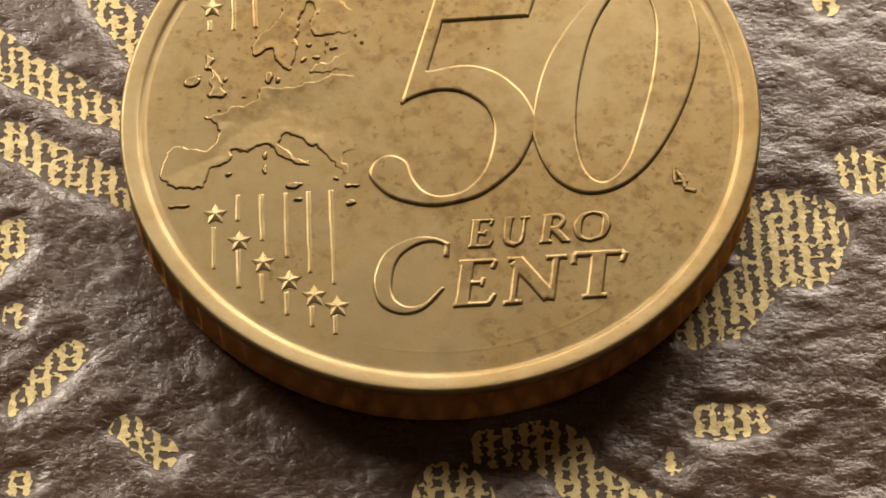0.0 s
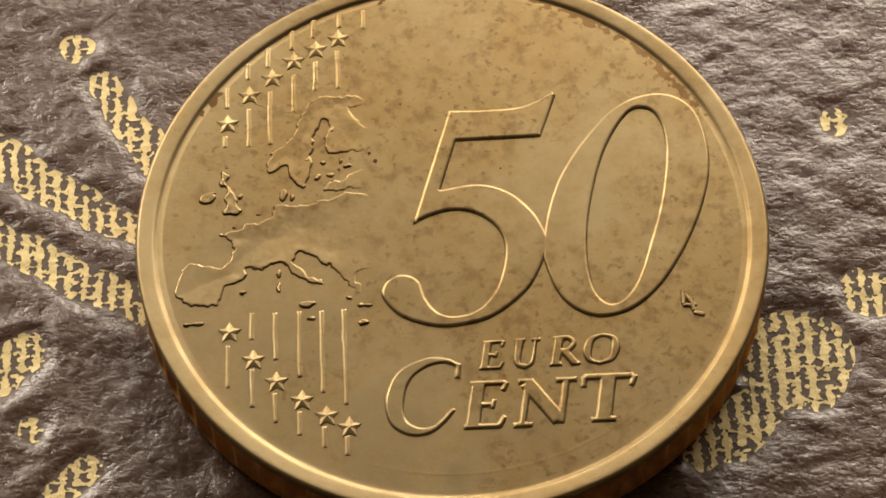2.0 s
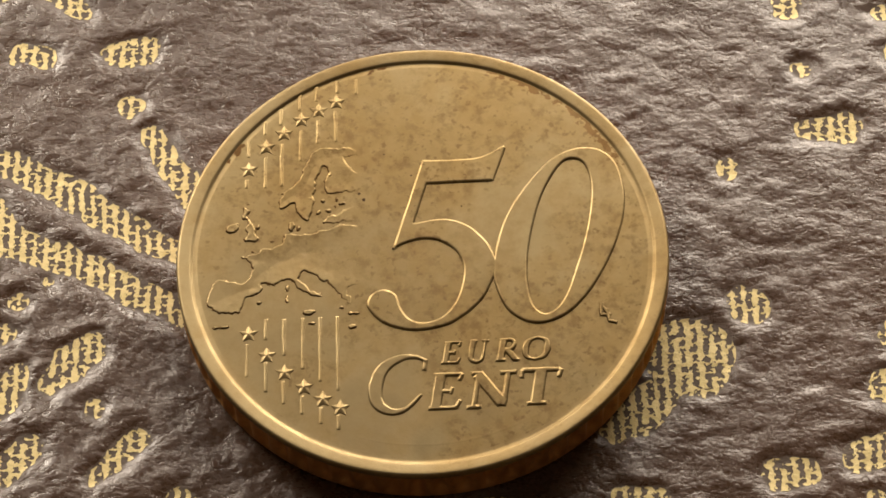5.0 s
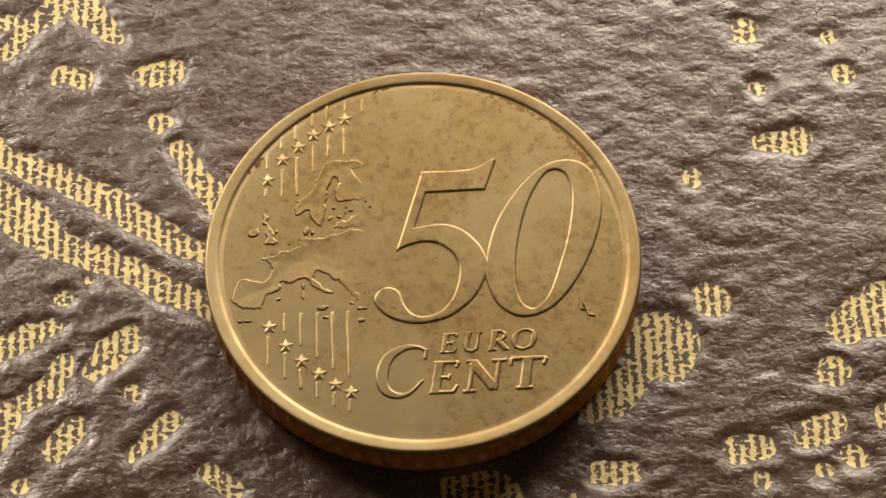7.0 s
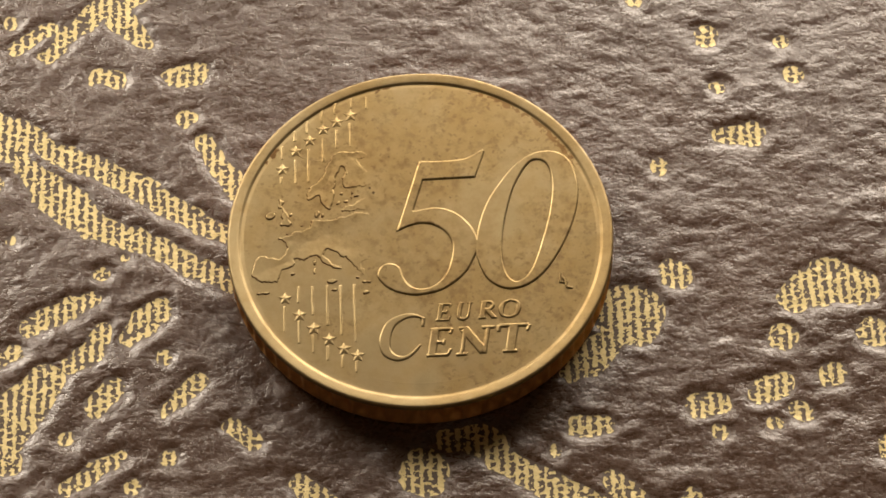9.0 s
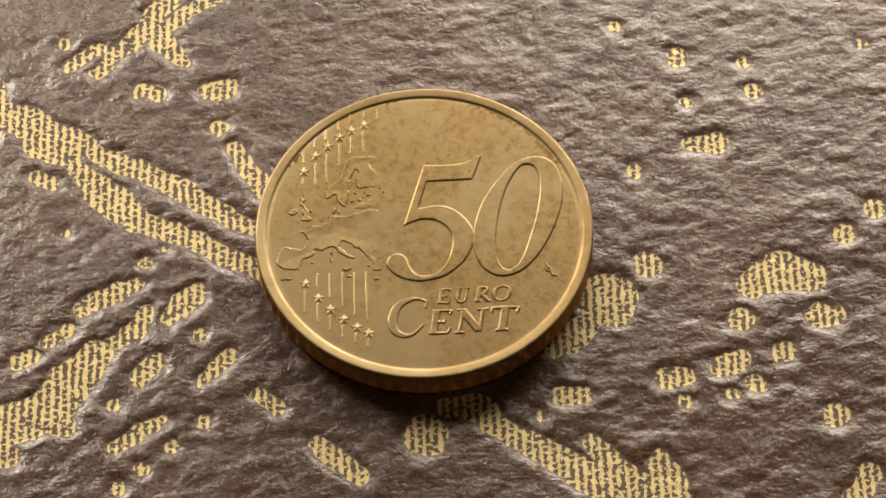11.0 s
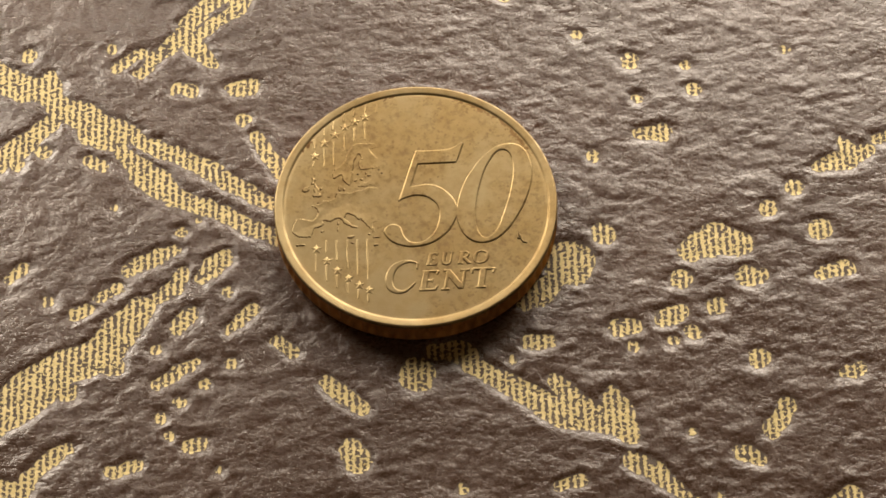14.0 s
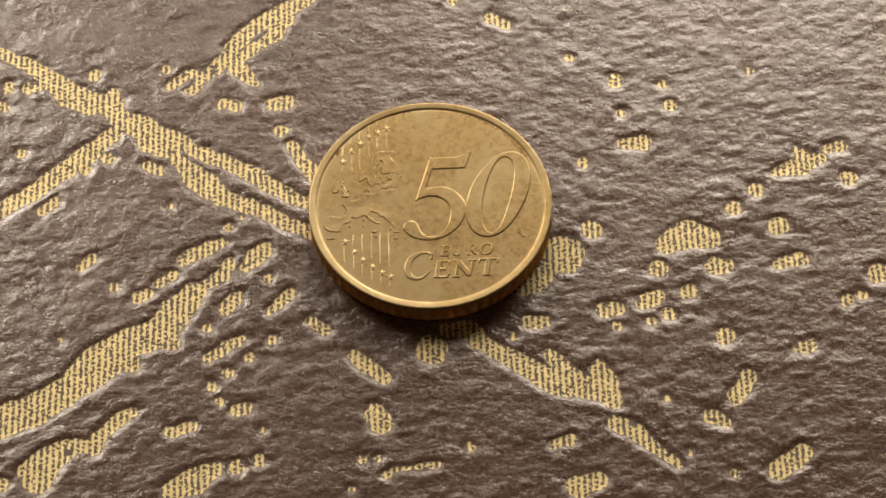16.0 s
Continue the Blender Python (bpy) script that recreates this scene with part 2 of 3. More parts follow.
vein((40.37, -11.72, 0.61))
vein((41.96, -11.20, 0.44))
vein((43.80, -8.68, 0.99))
vein((34.29, -7.22, 0.56), (36.38, -6.71, 0.67))
vein((27.83, -7.09, 0.84), (28.73, -7.28, 0.84))
vein((22.07, -7.27, 0.79))
vein((25.08, -10.01, 0.73))
vein((20.62, -11.00, 0.79), (21.81, -10.49, 0.79))
vein((16.48, -11.85, 0.68), (17.87, -11.75, 0.68))
vein((22.62, -12.37, 0.45), (23.22, -12.74, 0.45))
vein((21.04, -13.23, 0.33))
vein((17.66, -13.65, 0.39))
vein((23.04, -4.63, 0.90), (25.40, -3.40, 1.53), (27.39, -3.99, 1.13))
vein((15.95, -2.50, 0.97))
vein((12.80, -5.31, 2.11))
vein((11.31, -7.14, 0.80), (9.81, -8.46, 1.13), (8.91, -9.27, 0.51))
vein((34.52, -2.83, 0.90))
vein((30.22, -0.50, 0.68))
vein((32.66, 1.42, 0.68))
vein((42.04, 2.58, 0.73))
vein((40.28, 6.03, 0.46), (41.65, 6.43, 0.62))
vein((34.80, 3.52, 0.34), (35.98, 3.83, 0.68), (37.55, 4.23, 0.97), (39.51, 5.14, 0.51))
vein((37.42, 5.81, 0.57))
vein((19.60, 7.51, 0.52), (21.65, 7.63, 0.81))
vein((15.41, 5.45, 0.46))
vein((19.30, 15.33, 0.76))
vein((24.20, 14.79, 0.35))
vein((24.64, 12.06, 0.52))
vein((19.73, 11.42, 0.35))
vein((33.12, 16.04, 0.46))
vein((14.69, 18.52, 0.41))
vein((6.90, 23.88, 0.53), (8.46, 23.02, 0.53))
vein((2.93, 26.24, 0.36))
vein((-15.84, 13.96, 0.77), (-14.57, 14.16, 0.77))
vein((-20.99, 14.23, 0.54), (-19.73, 13.85, 0.53))
vein((-15.11, 10.65, 0.53))
vein((-13.87, 8.80, 0.53), (-13.20, 7.42, 0.58), (-12.34, 5.95, 0.65), (-11.67, 4.87, 0.59))
vein((-11.55, 28.50, 0.85), (-12.73, 27.05, 0.85), (-14.77, 25.89, 0.84), (-17.52, 24.06, 0.79), (-19.88, 21.66, 0.66), (-20.80, 19.67, 0.78), (-22.57, 18.12, 0.60), (-24.45, 15.90, 0.41))
vein((-14.20, 25.32, 0.73), (-15.71, 22.66, 0.66), (-17.57, 21.30, 0.54), (-19.54, 19.58, 0.54))
vein((-20.79, 19.86, 0.72), (-18.98, 18.05, 0.78), (-17.75, 16.56, 0.41))
vein((-24.31, 18.21, 0.42), (-26.46, 16.70, 0.42))
vein((-26.91, 18.73, 0.36))
vein((-46.99, 23.03, 0.43), (-44.53, 21.71, 0.49), (-41.23, 19.92, 0.67), (-38.88, 18.03, 0.91), (-36.73, 15.83, 1.33), (-34.34, 14.69, 1.32), (-32.31, 14.90, 0.84))
vein((-26.01, 10.50, 0.60), (-24.68, 9.44, 0.65))
vein((-25.59, 7.68, 0.59), (-23.98, 5.46, 1.18), (-22.45, 4.12, 1.29), (-21.13, 2.96, 0.94))
vein((-32.22, 11.03, 0.77), (-34.11, 9.07, 0.89), (-36.90, 6.81, 1.01), (-39.59, 4.54, 0.89), (-43.46, 1.96, 0.76), (-45.62, 0.56, 0.70))
vein((-34.86, 6.63, 0.47))
vein((-28.62, 6.97, 0.53), (-27.47, 6.20, 0.54))
vein((-32.68, 8.01, 0.59))
vein((-34.43, 18.25, 0.60))
vein((-41.13, 16.94, 0.54), (-39.97, 17.25, 0.42))
vein((-43.24, 17.12, 0.54))
vein((-43.61, 14.71, 0.54))
vein((-39.18, 1.80, 0.41), (-37.88, 2.89, 0.47))
vein((-41.69, 8.91, 0.48))
vein((-34.96, -4.69, 0.46), (-33.87, -3.99, 0.52))
vein((-26.30, 1.88, 0.30))
vein((-18.90, 0.20, 0.23))
vein((-20.32, -0.80, 0.35))
vein((-24.86, -4.44, 0.58), (-23.28, -3.63, 0.76), (-21.00, -2.52, 0.46))
vein((-18.68, -5.49, 0.52), (-17.54, -4.29, 0.87), (-16.63, -3.59, 0.64))
vein((-20.14, -4.90, 0.47), (-20.68, -6.21, 0.69), (-22.06, -7.22, 0.52))
vein((-16.42, -6.97, 0.35))
vein((-25.68, -6.24, 0.46), (-27.08, -6.94, 0.46))
vein((-29.38, -8.65, 0.46), (-28.19, -8.25, 0.40))
vein((-31.60, -7.26, 0.35))
vein((-23.66, -8.42, 1.15), (-25.58, -10.44, 1.61), (-26.91, -12.76, 1.49), (-29.89, -13.56, 1.49), (-32.50, -15.67, 2.05), (-35.55, -18.61, 1.48), (-38.78, -20.75, 1.58), (-41.87, -21.77, 1.59), (-43.92, -22.73, 1.58))
vein((-25.94, -13.66, 0.92))
vein((-29.75, -16.07, 0.80))
vein((-20.55, -10.11, 0.69), (-19.44, -8.99, 0.69))
vein((-22.36, -12.25, 0.46))
vein((-15.97, -14.01, 0.46))
vein((-14.05, -8.66, 0.46), (-15.17, -9.68, 0.45), (-16.29, -10.69, 0.29))
vein((-18.83, -13.52, 0.28), (-20.42, -14.53, 0.63), (-22.13, -15.65, 0.40))
vein((-18.17, -15.63, 0.40))
vein((-20.18, -17.45, 0.40))
vein((-21.89, -18.87, 0.39))
vein((-21.02, -20.48, 0.28))
vein((-19.45, -21.58, 0.50), (-18.45, -21.28, 0.50))
vein((-25.75, -23.64, 0.45), (-23.55, -23.12, 0.40))
vein((-16.90, -23.81, 0.28))
vein((-29.57, -21.33, 0.45), (-30.89, -22.24, 0.67), (-32.32, -23.97, 0.56))
vein((-32.54, -24.89, 0.51), (-34.73, -24.79, 0.73), (-36.86, -26.22, 1.01), (-38.21, -28.27, 1.34))
vein((-21.46, -27.81, 0.78), (-23.38, -29.04, 1.34), (-25.39, -29.97, 1.00))
vein((-19.36, -27.70, 0.61))
vein((-17.25, -26.97, 0.50))
vein((-7.36, -27.35, 0.27))
vein((-5.86, -27.24, 0.27))
vein((-4.68, -28.68, 0.16), (-2.57, -28.26, 0.16), (-0.16, -28.05, 0.16))
vein((-5.08, -29.09, 0.28))
vein((-8.39, -30.43, 0.28))
vein((-36.68, -13.18, 0.23))
vein((-41.70, -28.69, 0.56))
vein((37.31, 6.20, 0.40), (37.63, 4.93, 0.80))
vein((-32.38, 15.96, 0.48), (-31.93, 14.62, 0.66))
vein((-31.88, 12.78, 0.84), (-29.58, 11.74, 1.32), (-27.57, 10.39, 1.19), (-26.41, 10.21, 0.72))
vein((-28.56, 9.61, 0.95), (-26.06, 8.55, 0.83))
vein((-20.59, 2.68, 0.70), (-16.89, 1.00, 0.70), (-14.56, -0.49, 0.75), (-11.91, -1.78, 0.69))
vein((-24.11, 8.70, 0.65), (-22.86, 8.06, 0.71), (-20.25, 6.72, 0.77), (-17.36, 5.06, 0.77), (-15.15, 3.28, 0.70), (-12.81, 1.90, 0.58), (-11.64, 1.30, 0.47))
vein((-33.48, 15.01, 0.78), (-32.28, 13.70, 0.90), (-31.21, 12.68, 0.96))
vein((-38.81, -27.32, 1.18), (-37.19, -25.99, 1.19), (-35.75, -25.02, 0.97))
vein((-33.02, -25.11, 0.65), (-32.59, -23.92, 0.54))



def vein_distance(nodes, x, y):
    d = np.full(np.shape(x), 1e3)
    if len(nodes) == 1:
        nodes = (nodes[0], (nodes[0][0] + 0.05, nodes[0][1], nodes[0][2]))
    for (ax, ay, ar), (bx, by, br) in zip(nodes, nodes[1:]):
        ux, uy = bx - ax, by - ay
        k = np.clip(((x - ax) * ux + (y - ay) * uy) / (ux * ux + uy * uy + 1e-9), 0, 1)
        d = np.minimum(d, np.hypot(x - ax - k * ux, y - ay - k * uy) - (ar + (br - ar) * k))
    return d + 0.16 * value_noise(x, y, 0.9, 71) + 0.07 * value_noise(x, y, 0.4, 72)


def smooth(a, b, v):
    k = np.clip((v - a) / (b - a), 0, 1)
    return k * k * (3 - 2 * k)


FX0, FX1, FY0, FY1, STEP = -57.0, 57.0, -36.0, 40.5, 0.15
fx, fy = np.arange(FX0, FX1 + 0.01, STEP), np.arange(FY0, FY1 + 0.01, STEP)
GX, GY = np.meshgrid(fx, fy)
field = np.full(GX.shape, 1e3)
for nodes in VEINS:
    xs, ys, rs = [n[0] for n in nodes], [n[1] for n in nodes], max(n[2] for n in nodes) + 2.5
    i0, i1 = np.searchsorted(fx, [min(xs) - rs, max(xs) + rs])
    j0, j1 = np.searchsorted(fy, [min(ys) - rs, max(ys) + rs])
    if i1 > i0 and j1 > j0:
        part_d = vein_distance(nodes, GX[j0:j1, i0:i1], GY[j0:j1, i0:i1])
        field[j0:j1, i0:i1] = np.minimum(field[j0:j1, i0:i1], part_d)

WX = GX + 0.25 * value_noise(GX, GY, 1.9, 18)
WY = GY + 0.25 * value_noise(GX, GY, 1.7, 20)
lumps = (0.036 * value_noise(GX, GY, 3.1, 11, 1.3, 0.9, 0.15) + 0.030 * value_noise(WX, WY, 1.4, 12, 1.3, 0.9, 0.25)
         + 0.026 * value_noise(WX, WY, 0.78, 13, 1.4, 0.85, 0.12) + 0.011 * value_noise(WX, WY, 0.46, 14, 1.25, 0.9, 0.3))
dip = smooth(0.8, -0.15, field)
lip = smooth(1.9, 0.75, field) * (1 - dip)
under_coin = smooth(13.2, 12.2, np.hypot(GX, GY))
HEIGHT = -0.13 + lumps * (1 - 0.5 * dip) - 0.10 * dip + 0.014 * lip
HEIGHT = HEIGHT * (1 - under_coin) + np.minimum(HEIGHT, -0.005) * under_coin


def height_at(x, y):
    u = np.clip((x - FX0) / STEP, 0, len(fx) - 1.001)
    v = np.clip((y - FY0) / STEP, 0, len(fy) - 1.001)
    i, j = u.astype(int), v.astype(int)
    a, b = u - i, v - j
    return (HEIGHT[j, i] * (1 - a) * (1 - b) + HEIGHT[j, i + 1] * a * (1 - b) + HEIGHT[j + 1, i] * (1 - a) * b + HEIGHT[j + 1, i + 1] * a * b)


def sheet():
    far = np.array([180.0, 120.0, 90.0, 74.0, 66.0])
    ax = np.concatenate([-far, fx, far[::-1]])
    ay = np.concatenate([-far + 20, fy, far[::-1]])
    X, Y = np.meshgrid(ax, ay)
    inside = (X >= FX0) & (X <= FX1) & (Y >= FY0) & (Y <= FY1)
    Z = np.where(inside, height_at(X, Y), -0.14 + 0.05 * value_noise(X, Y, 9.0, 16))
    ny, nx = X.shape
    verts = np.stack([X, Y, Z], -1).reshape(-1, 3)
    idx = np.arange(ny * nx).reshape(ny, nx)
    quads = np.stack([idx[:-1, :-1], idx[:-1, 1:], idx[1:, 1:], idx[1:, :-1]], -1).reshape(-1, 4)
    ring = np.concatenate([idx[0, :], idx[1:, -1], idx[-1, -2::-1], idx[-2:0:-1, 0]])
    low = verts[ring].copy()
    low[:, 2] = -1.4
    base = len(verts) + np.arange(len(ring))
    nxt, nb = np.roll(ring, -1), np.roll(base, -1)
    sides = np.stack([ring, base, nb, nxt], -1)
    verts = np.concatenate([verts, low]) * MM
    me = bpy.data.meshes.new("embossed_sheet")
    me.from_pydata(verts.tolist(), [], quads.tolist() + sides.tolist() + [base[::-1].tolist()])
    me.polygons.foreach_set("use_smooth", np.r_[np.ones(len(quads), bool), np.zeros(len(sides) + 1, bool)])
    # patch areas that take the painted gap shade, per vertex
    shade_mask = np.zeros(len(verts), np.float32)
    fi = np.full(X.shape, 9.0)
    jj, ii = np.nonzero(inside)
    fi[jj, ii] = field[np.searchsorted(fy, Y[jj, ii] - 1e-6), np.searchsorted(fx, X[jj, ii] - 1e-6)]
    shade_mask[:ny * nx] = smooth(0.22, 0.0, fi).reshape(-1)
    at = me.attributes.new("gap_shade", "FLOAT", "POINT")
    at.data.foreach_set("value", shade_mask)
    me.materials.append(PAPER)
    return new("embossed_sheet", me)


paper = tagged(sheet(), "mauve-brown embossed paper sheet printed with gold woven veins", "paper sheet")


def weave(x, y):
    """Above 0 on the gold threads: columns that run away from the viewer, and short rungs between them."""
    pitch, rung_pitch = 0.58, 0.5
    x = x + 0.06 * value_noise(x, y, 1.3, 81) + 0.03 * value_noise(x, y, 0.35, 82)
    k = np.round(x / pitch)
    half = 0.150 + 0.055 * value_noise(k * 5.3, y, 0.21, 83)
    column = half - np.abs(x - k * pitch)
    m = np.floor(x / pitch).astype(int)
    v = y / rung_pitch - 0.5 * (m % 2) + 0.2 * value_noise(m * 3.1, y, 0.9, 86)
    q = np.round(v).astype(int)
    chance = lattice(87)[m % 256, q % 256]
    rung = 0.03 + 0.05 * chance - np.abs(v - q) * rung_pitch - np.where(chance < 0.16, 0.5, 0.0)
    gap = smooth(0.68, 0.95, value_noise(k * 7.9, y, 0.45, 85)) * 0.3
    return np.maximum(column - gap, rung) + 0.05 * value_noise(x, y, 0.19, 88) + 0.095 * value_noise(x, y, 0.1, 89) - 0.008


def gold_patches():
    """Each patch is cut out of the weave along its own ragged outline."""
    cell = 0.042
    done = []
    for nodes in VEINS:
        xs, ys, r = [n[0] for n in nodes], [n[1] for n in nodes], max(n[2] for n in nodes) + 0.4
        b = (min(xs) - r, max(xs) + r, min(ys) - r, max(ys) + r)
        if b[1] < FX0 or b[0] > FX1 or b[3] < FY0 or b[2] > FY1:
            continue
        others = [o for o, c in done if c[0] < b[1] and c[1] > b[0] and c[2] < b[3] and c[3] > b[2]]
        done.append((nodes, b))
        X, Y = np.meshgrid(np.arange(b[0], b[1] + cell, cell), np.arange(b[2], b[3] + cell, cell))
        V = np.minimum(weave(X, Y), 0.11 - vein_distance(nodes, X, Y))
        for o in others:
            V = np.minimum(V, vein_distance(o, X, Y) - 0.11)
        on = V > 0
        count = on[:-1, :-1].astype(int) + on[:-1, 1:] + on[1:, 1:] + on[1:, :-1]
        verts, faces, known = [], [], {}

        def vert(key, x, y):
            if key not in known:
                known[key] = len(verts)
                verts.append((x, y))
            return known[key]

        for j, i in zip(*np.nonzero(count)):
            ring = ((j, i), (j, i + 1), (j + 1, i + 1), (j + 1, i))
            poly = []
            for p, n in zip(ring, ring[1:] + ring[:1]):
                a, c = V[p], V[n]
                if a > 0:
                    poly.append(vert(p, X[p], Y[p]))
                if (a > 0) != (c > 0):
                    f = a / (a - c)
                    poly.append(vert((min(p, n), max(p, n)), X[p] + (X[n] - X[p]) * f, Y[p] + (Y[n] - Y[p]) * f))
            if len(poly) > 2:
                faces.append(poly)
        if not faces:
            continue
        v = np.array(verts)
        z = height_at(v[:, 0], v[:, 1]) + 0.02
        me = bpy.data.meshes.new("gold_print")
        me.from_pydata((np.column_stack([v, z]) * MM).tolist(), [], faces)
        me.polygons.foreach_set("use_smooth", [True] * len(faces))
        me.materials.append(GOLD)
        ob = new("gold_print", me)
        ob.parent = paper


gold_patches()


# ---- the coin ----
R_COIN, FIELD, CREST = 12.125, 2.17, 2.295
DISC = (-0.100, -0.291)
coin = new("coin")
tagged(coin, "worn golden fifty cent coin lying face up on printed paper", "coin")


def revolve(name, profile, mat, label="", segments=480, flutes=0, closed=None):
    """Turns (radius, height, flute depth) rows about the coin's axis; closed fills the first row with one round face."""
    verts, faces = [], []
    for r, z, depth in profile:
        for s in range(segments):
            a = 2 * math.pi * s / segments
            rr = r - depth * (0.5 + 0.5 * math.cos(a * flutes)) if flutes else r
            verts.append(((DISC[0] + rr * math.cos(a)) * MM, (DISC[1] + rr * math.sin(a)) * MM, z * MM))
    for j in range(len(profile) - 1):
        for s in range(segments):
            t = (s + 1) % segments
            faces.append((j * segments + s, j * segments + t, (j + 1) * segments + t, (j + 1) * segments + s))
    me = bpy.data.meshes.new(name)
    smooth_n = len(faces)
    if closed == "up":
        faces.append(tuple(range(segments)))
    if closed == "down":
        faces.append(tuple(range(segments - 1, -1, -1)))
    me.from_pydata(verts, [], faces)
    me.polygons.foreach_set("use_smooth", [k < smooth_n for k in range(len(faces))])
    me.materials.append(mat)
    ob = new(name, me)
    ob.parent = coin
    if label:
        ob["label"] = label
    return ob


# profiles run from outside in for upward faces, from below up for the edge
revolve("field", [(10.9, FIELD, 0), (11.08, FIELD, 0)], BRASS, "flat worn field of the coin", closed="up")
revolve("rim", [(12.12, 1.98, 0), (12.118, 2.12, 0), (12.110, 2.19, 0), (12.090, 2.243, 0), (12.055, 2.283, 0), (12.01, 2.304, 0), (11.96, 2.309, 0), (11.85, 2.303, 0), (11.70, 2.291, 0), (11.56, 2.279, 0),
                (11.48, 2.270, 0), (11.43, 2.255, 0), (11.385, 2.222, 0), (11.35, 2.188, 0), (11.31, FIELD - 0.002, 0)], BRASS_RIM, "raised flat rim, scuffed matt")
revolve("rim_groove", [(11.31, FIELD - 0.002, 0), (11.26, FIELD - 0.010, 0), (11.19, FIELD - 0.007, 0), (11.12, FIELD - 0.002, 0), (11.08, FIELD, 0)], BRASS_RIM, "shallow groove at the foot of the rim")
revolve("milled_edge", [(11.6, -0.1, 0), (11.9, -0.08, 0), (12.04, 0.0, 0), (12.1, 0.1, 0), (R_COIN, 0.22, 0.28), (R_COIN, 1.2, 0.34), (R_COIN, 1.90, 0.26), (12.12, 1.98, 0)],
        BRASS_EDGE, "milled edge, base lightened to show bounced light", flutes=66, segments=924, closed="down")


def arc_line(name, r, a0, a1, w, h, mat, label):
    """A fine raised arc on the field, which sinks away towards both ends."""
    verts, faces, n = [], [], 160
    for i in range(n + 1):
        a, k = radians(a0 + (a1 - a0) * i / n), math.sin(math.pi * i / n) ** 0.4
        for dr, dz in ((-w, -0.004), (-w * 0.2, h * k), (w * 0.5, -0.004)):
            verts.append(((DISC[0] + (r + dr) * math.cos(a)) * MM, (DISC[1] + (r + dr) * math.sin(a)) * MM, (FIELD + dz) * MM))
    for i in range(n):
        for j in range(2):
            faces.append((3 * i + j, 3 * i + j + 1, 3 * i + j + 4, 3 * i + j + 3))
    me = bpy.data.meshes.new(name)
    me.from_pydata(verts, [], faces)
    me.polygons.foreach_set("use_smooth", [True] * len(faces))
    me.materials.append(mat)
    ob = new(name, me)
    ob.parent = coin
    ob["label"] = label


arc_line("inner_circle", 10.45, 247, 338, 0.16, 0.007, BRASS, "faint worn circle line inside the rim")


def curve_through(points, closed=True, per=8):
    """A smooth line through the points; a point given twice running is a corner."""
    pts, corner = [], []
    for p in points:
        if pts and p == pts[-1]:
            corner[-1] = True
        else:
            pts.append(p)
            corner.append(False)
    n, out = len(pts), []
    for i in range(n if closed else n - 1):
        p1, p2 = Vector(pts[i]), Vector(pts[(i + 1) % n])
        p0 = Vector(pts[(i - 1) % n]) if (closed or i > 0) and not corner[i] else p1 + (p1 - p2) * 0.5
        p3 = Vector(pts[(i + 2) % n]) if (closed or i < n - 2) and not corner[(i + 1) % n] else p2 + (p2 - p1) * 0.5
        for k in range(per):
            t = k / per
            out.append(0.5 * ((2 * p1) + (p2 - p0) * t + (2 * p0 - 5 * p1 + 4 * p2 - p3) * t * t + (3 * p1 - p0 - 3 * p2 + p3) * t ** 3))
    if not closed:
        out.append(Vector(pts[-1]))
    return out


def outward(loop):
    n = len(loop)
    area = sum(loop[i].x * loop[(i + 1) % n].y - loop[(i + 1) % n].x * loop[i].y for i in range(n))
    if area < 0:
        loop = loop[::-1]
    out = []
    for i in range(n):
        t = (loop[(i + 1) % n] - loop[i - 1])
        t = t.normalized() if t.length > 1e-9 else Vector((1, 0))
        out.append(Vector((t.y, -t.x)))
    return loop, out


# (offset, share of the height) rows: struck numerals have steep walls with a rounded shoulder, the rest is worn soft
STRUCK = ((0.050, -0.05), (0.039, 0.06), (0.024, 0.13), (0.004, 0.54), (-0.02, 0.76), (-0.075, 0.95), (-0.11, 1.0))
WORN = ((0.075, -0.05), (0.05, 0.115), (0.012, 0.45), (-0.02, 0.74), (-0.05, 0.92), (-0.085, 1.0))


def dense(loop, step=0.11, near=0.035):
    """Cuts long edges, closely beside their ends, so that corners stay local."""
    out, n = [], len(loop)
    for i in range(n):
        a, b = loop[i], loop[(i + 1) % n]
        d = (b - a).length
        out.append(a)
        if d > 3 * near:
            k = max(1, int(d / step))
            cuts = [near / d] + [near / d + (1 - 2 * near / d) * q / k for q in range(1, k)] + [1 - near / d]
            out += [a.lerp(b, c) for c in cuts]
    return out


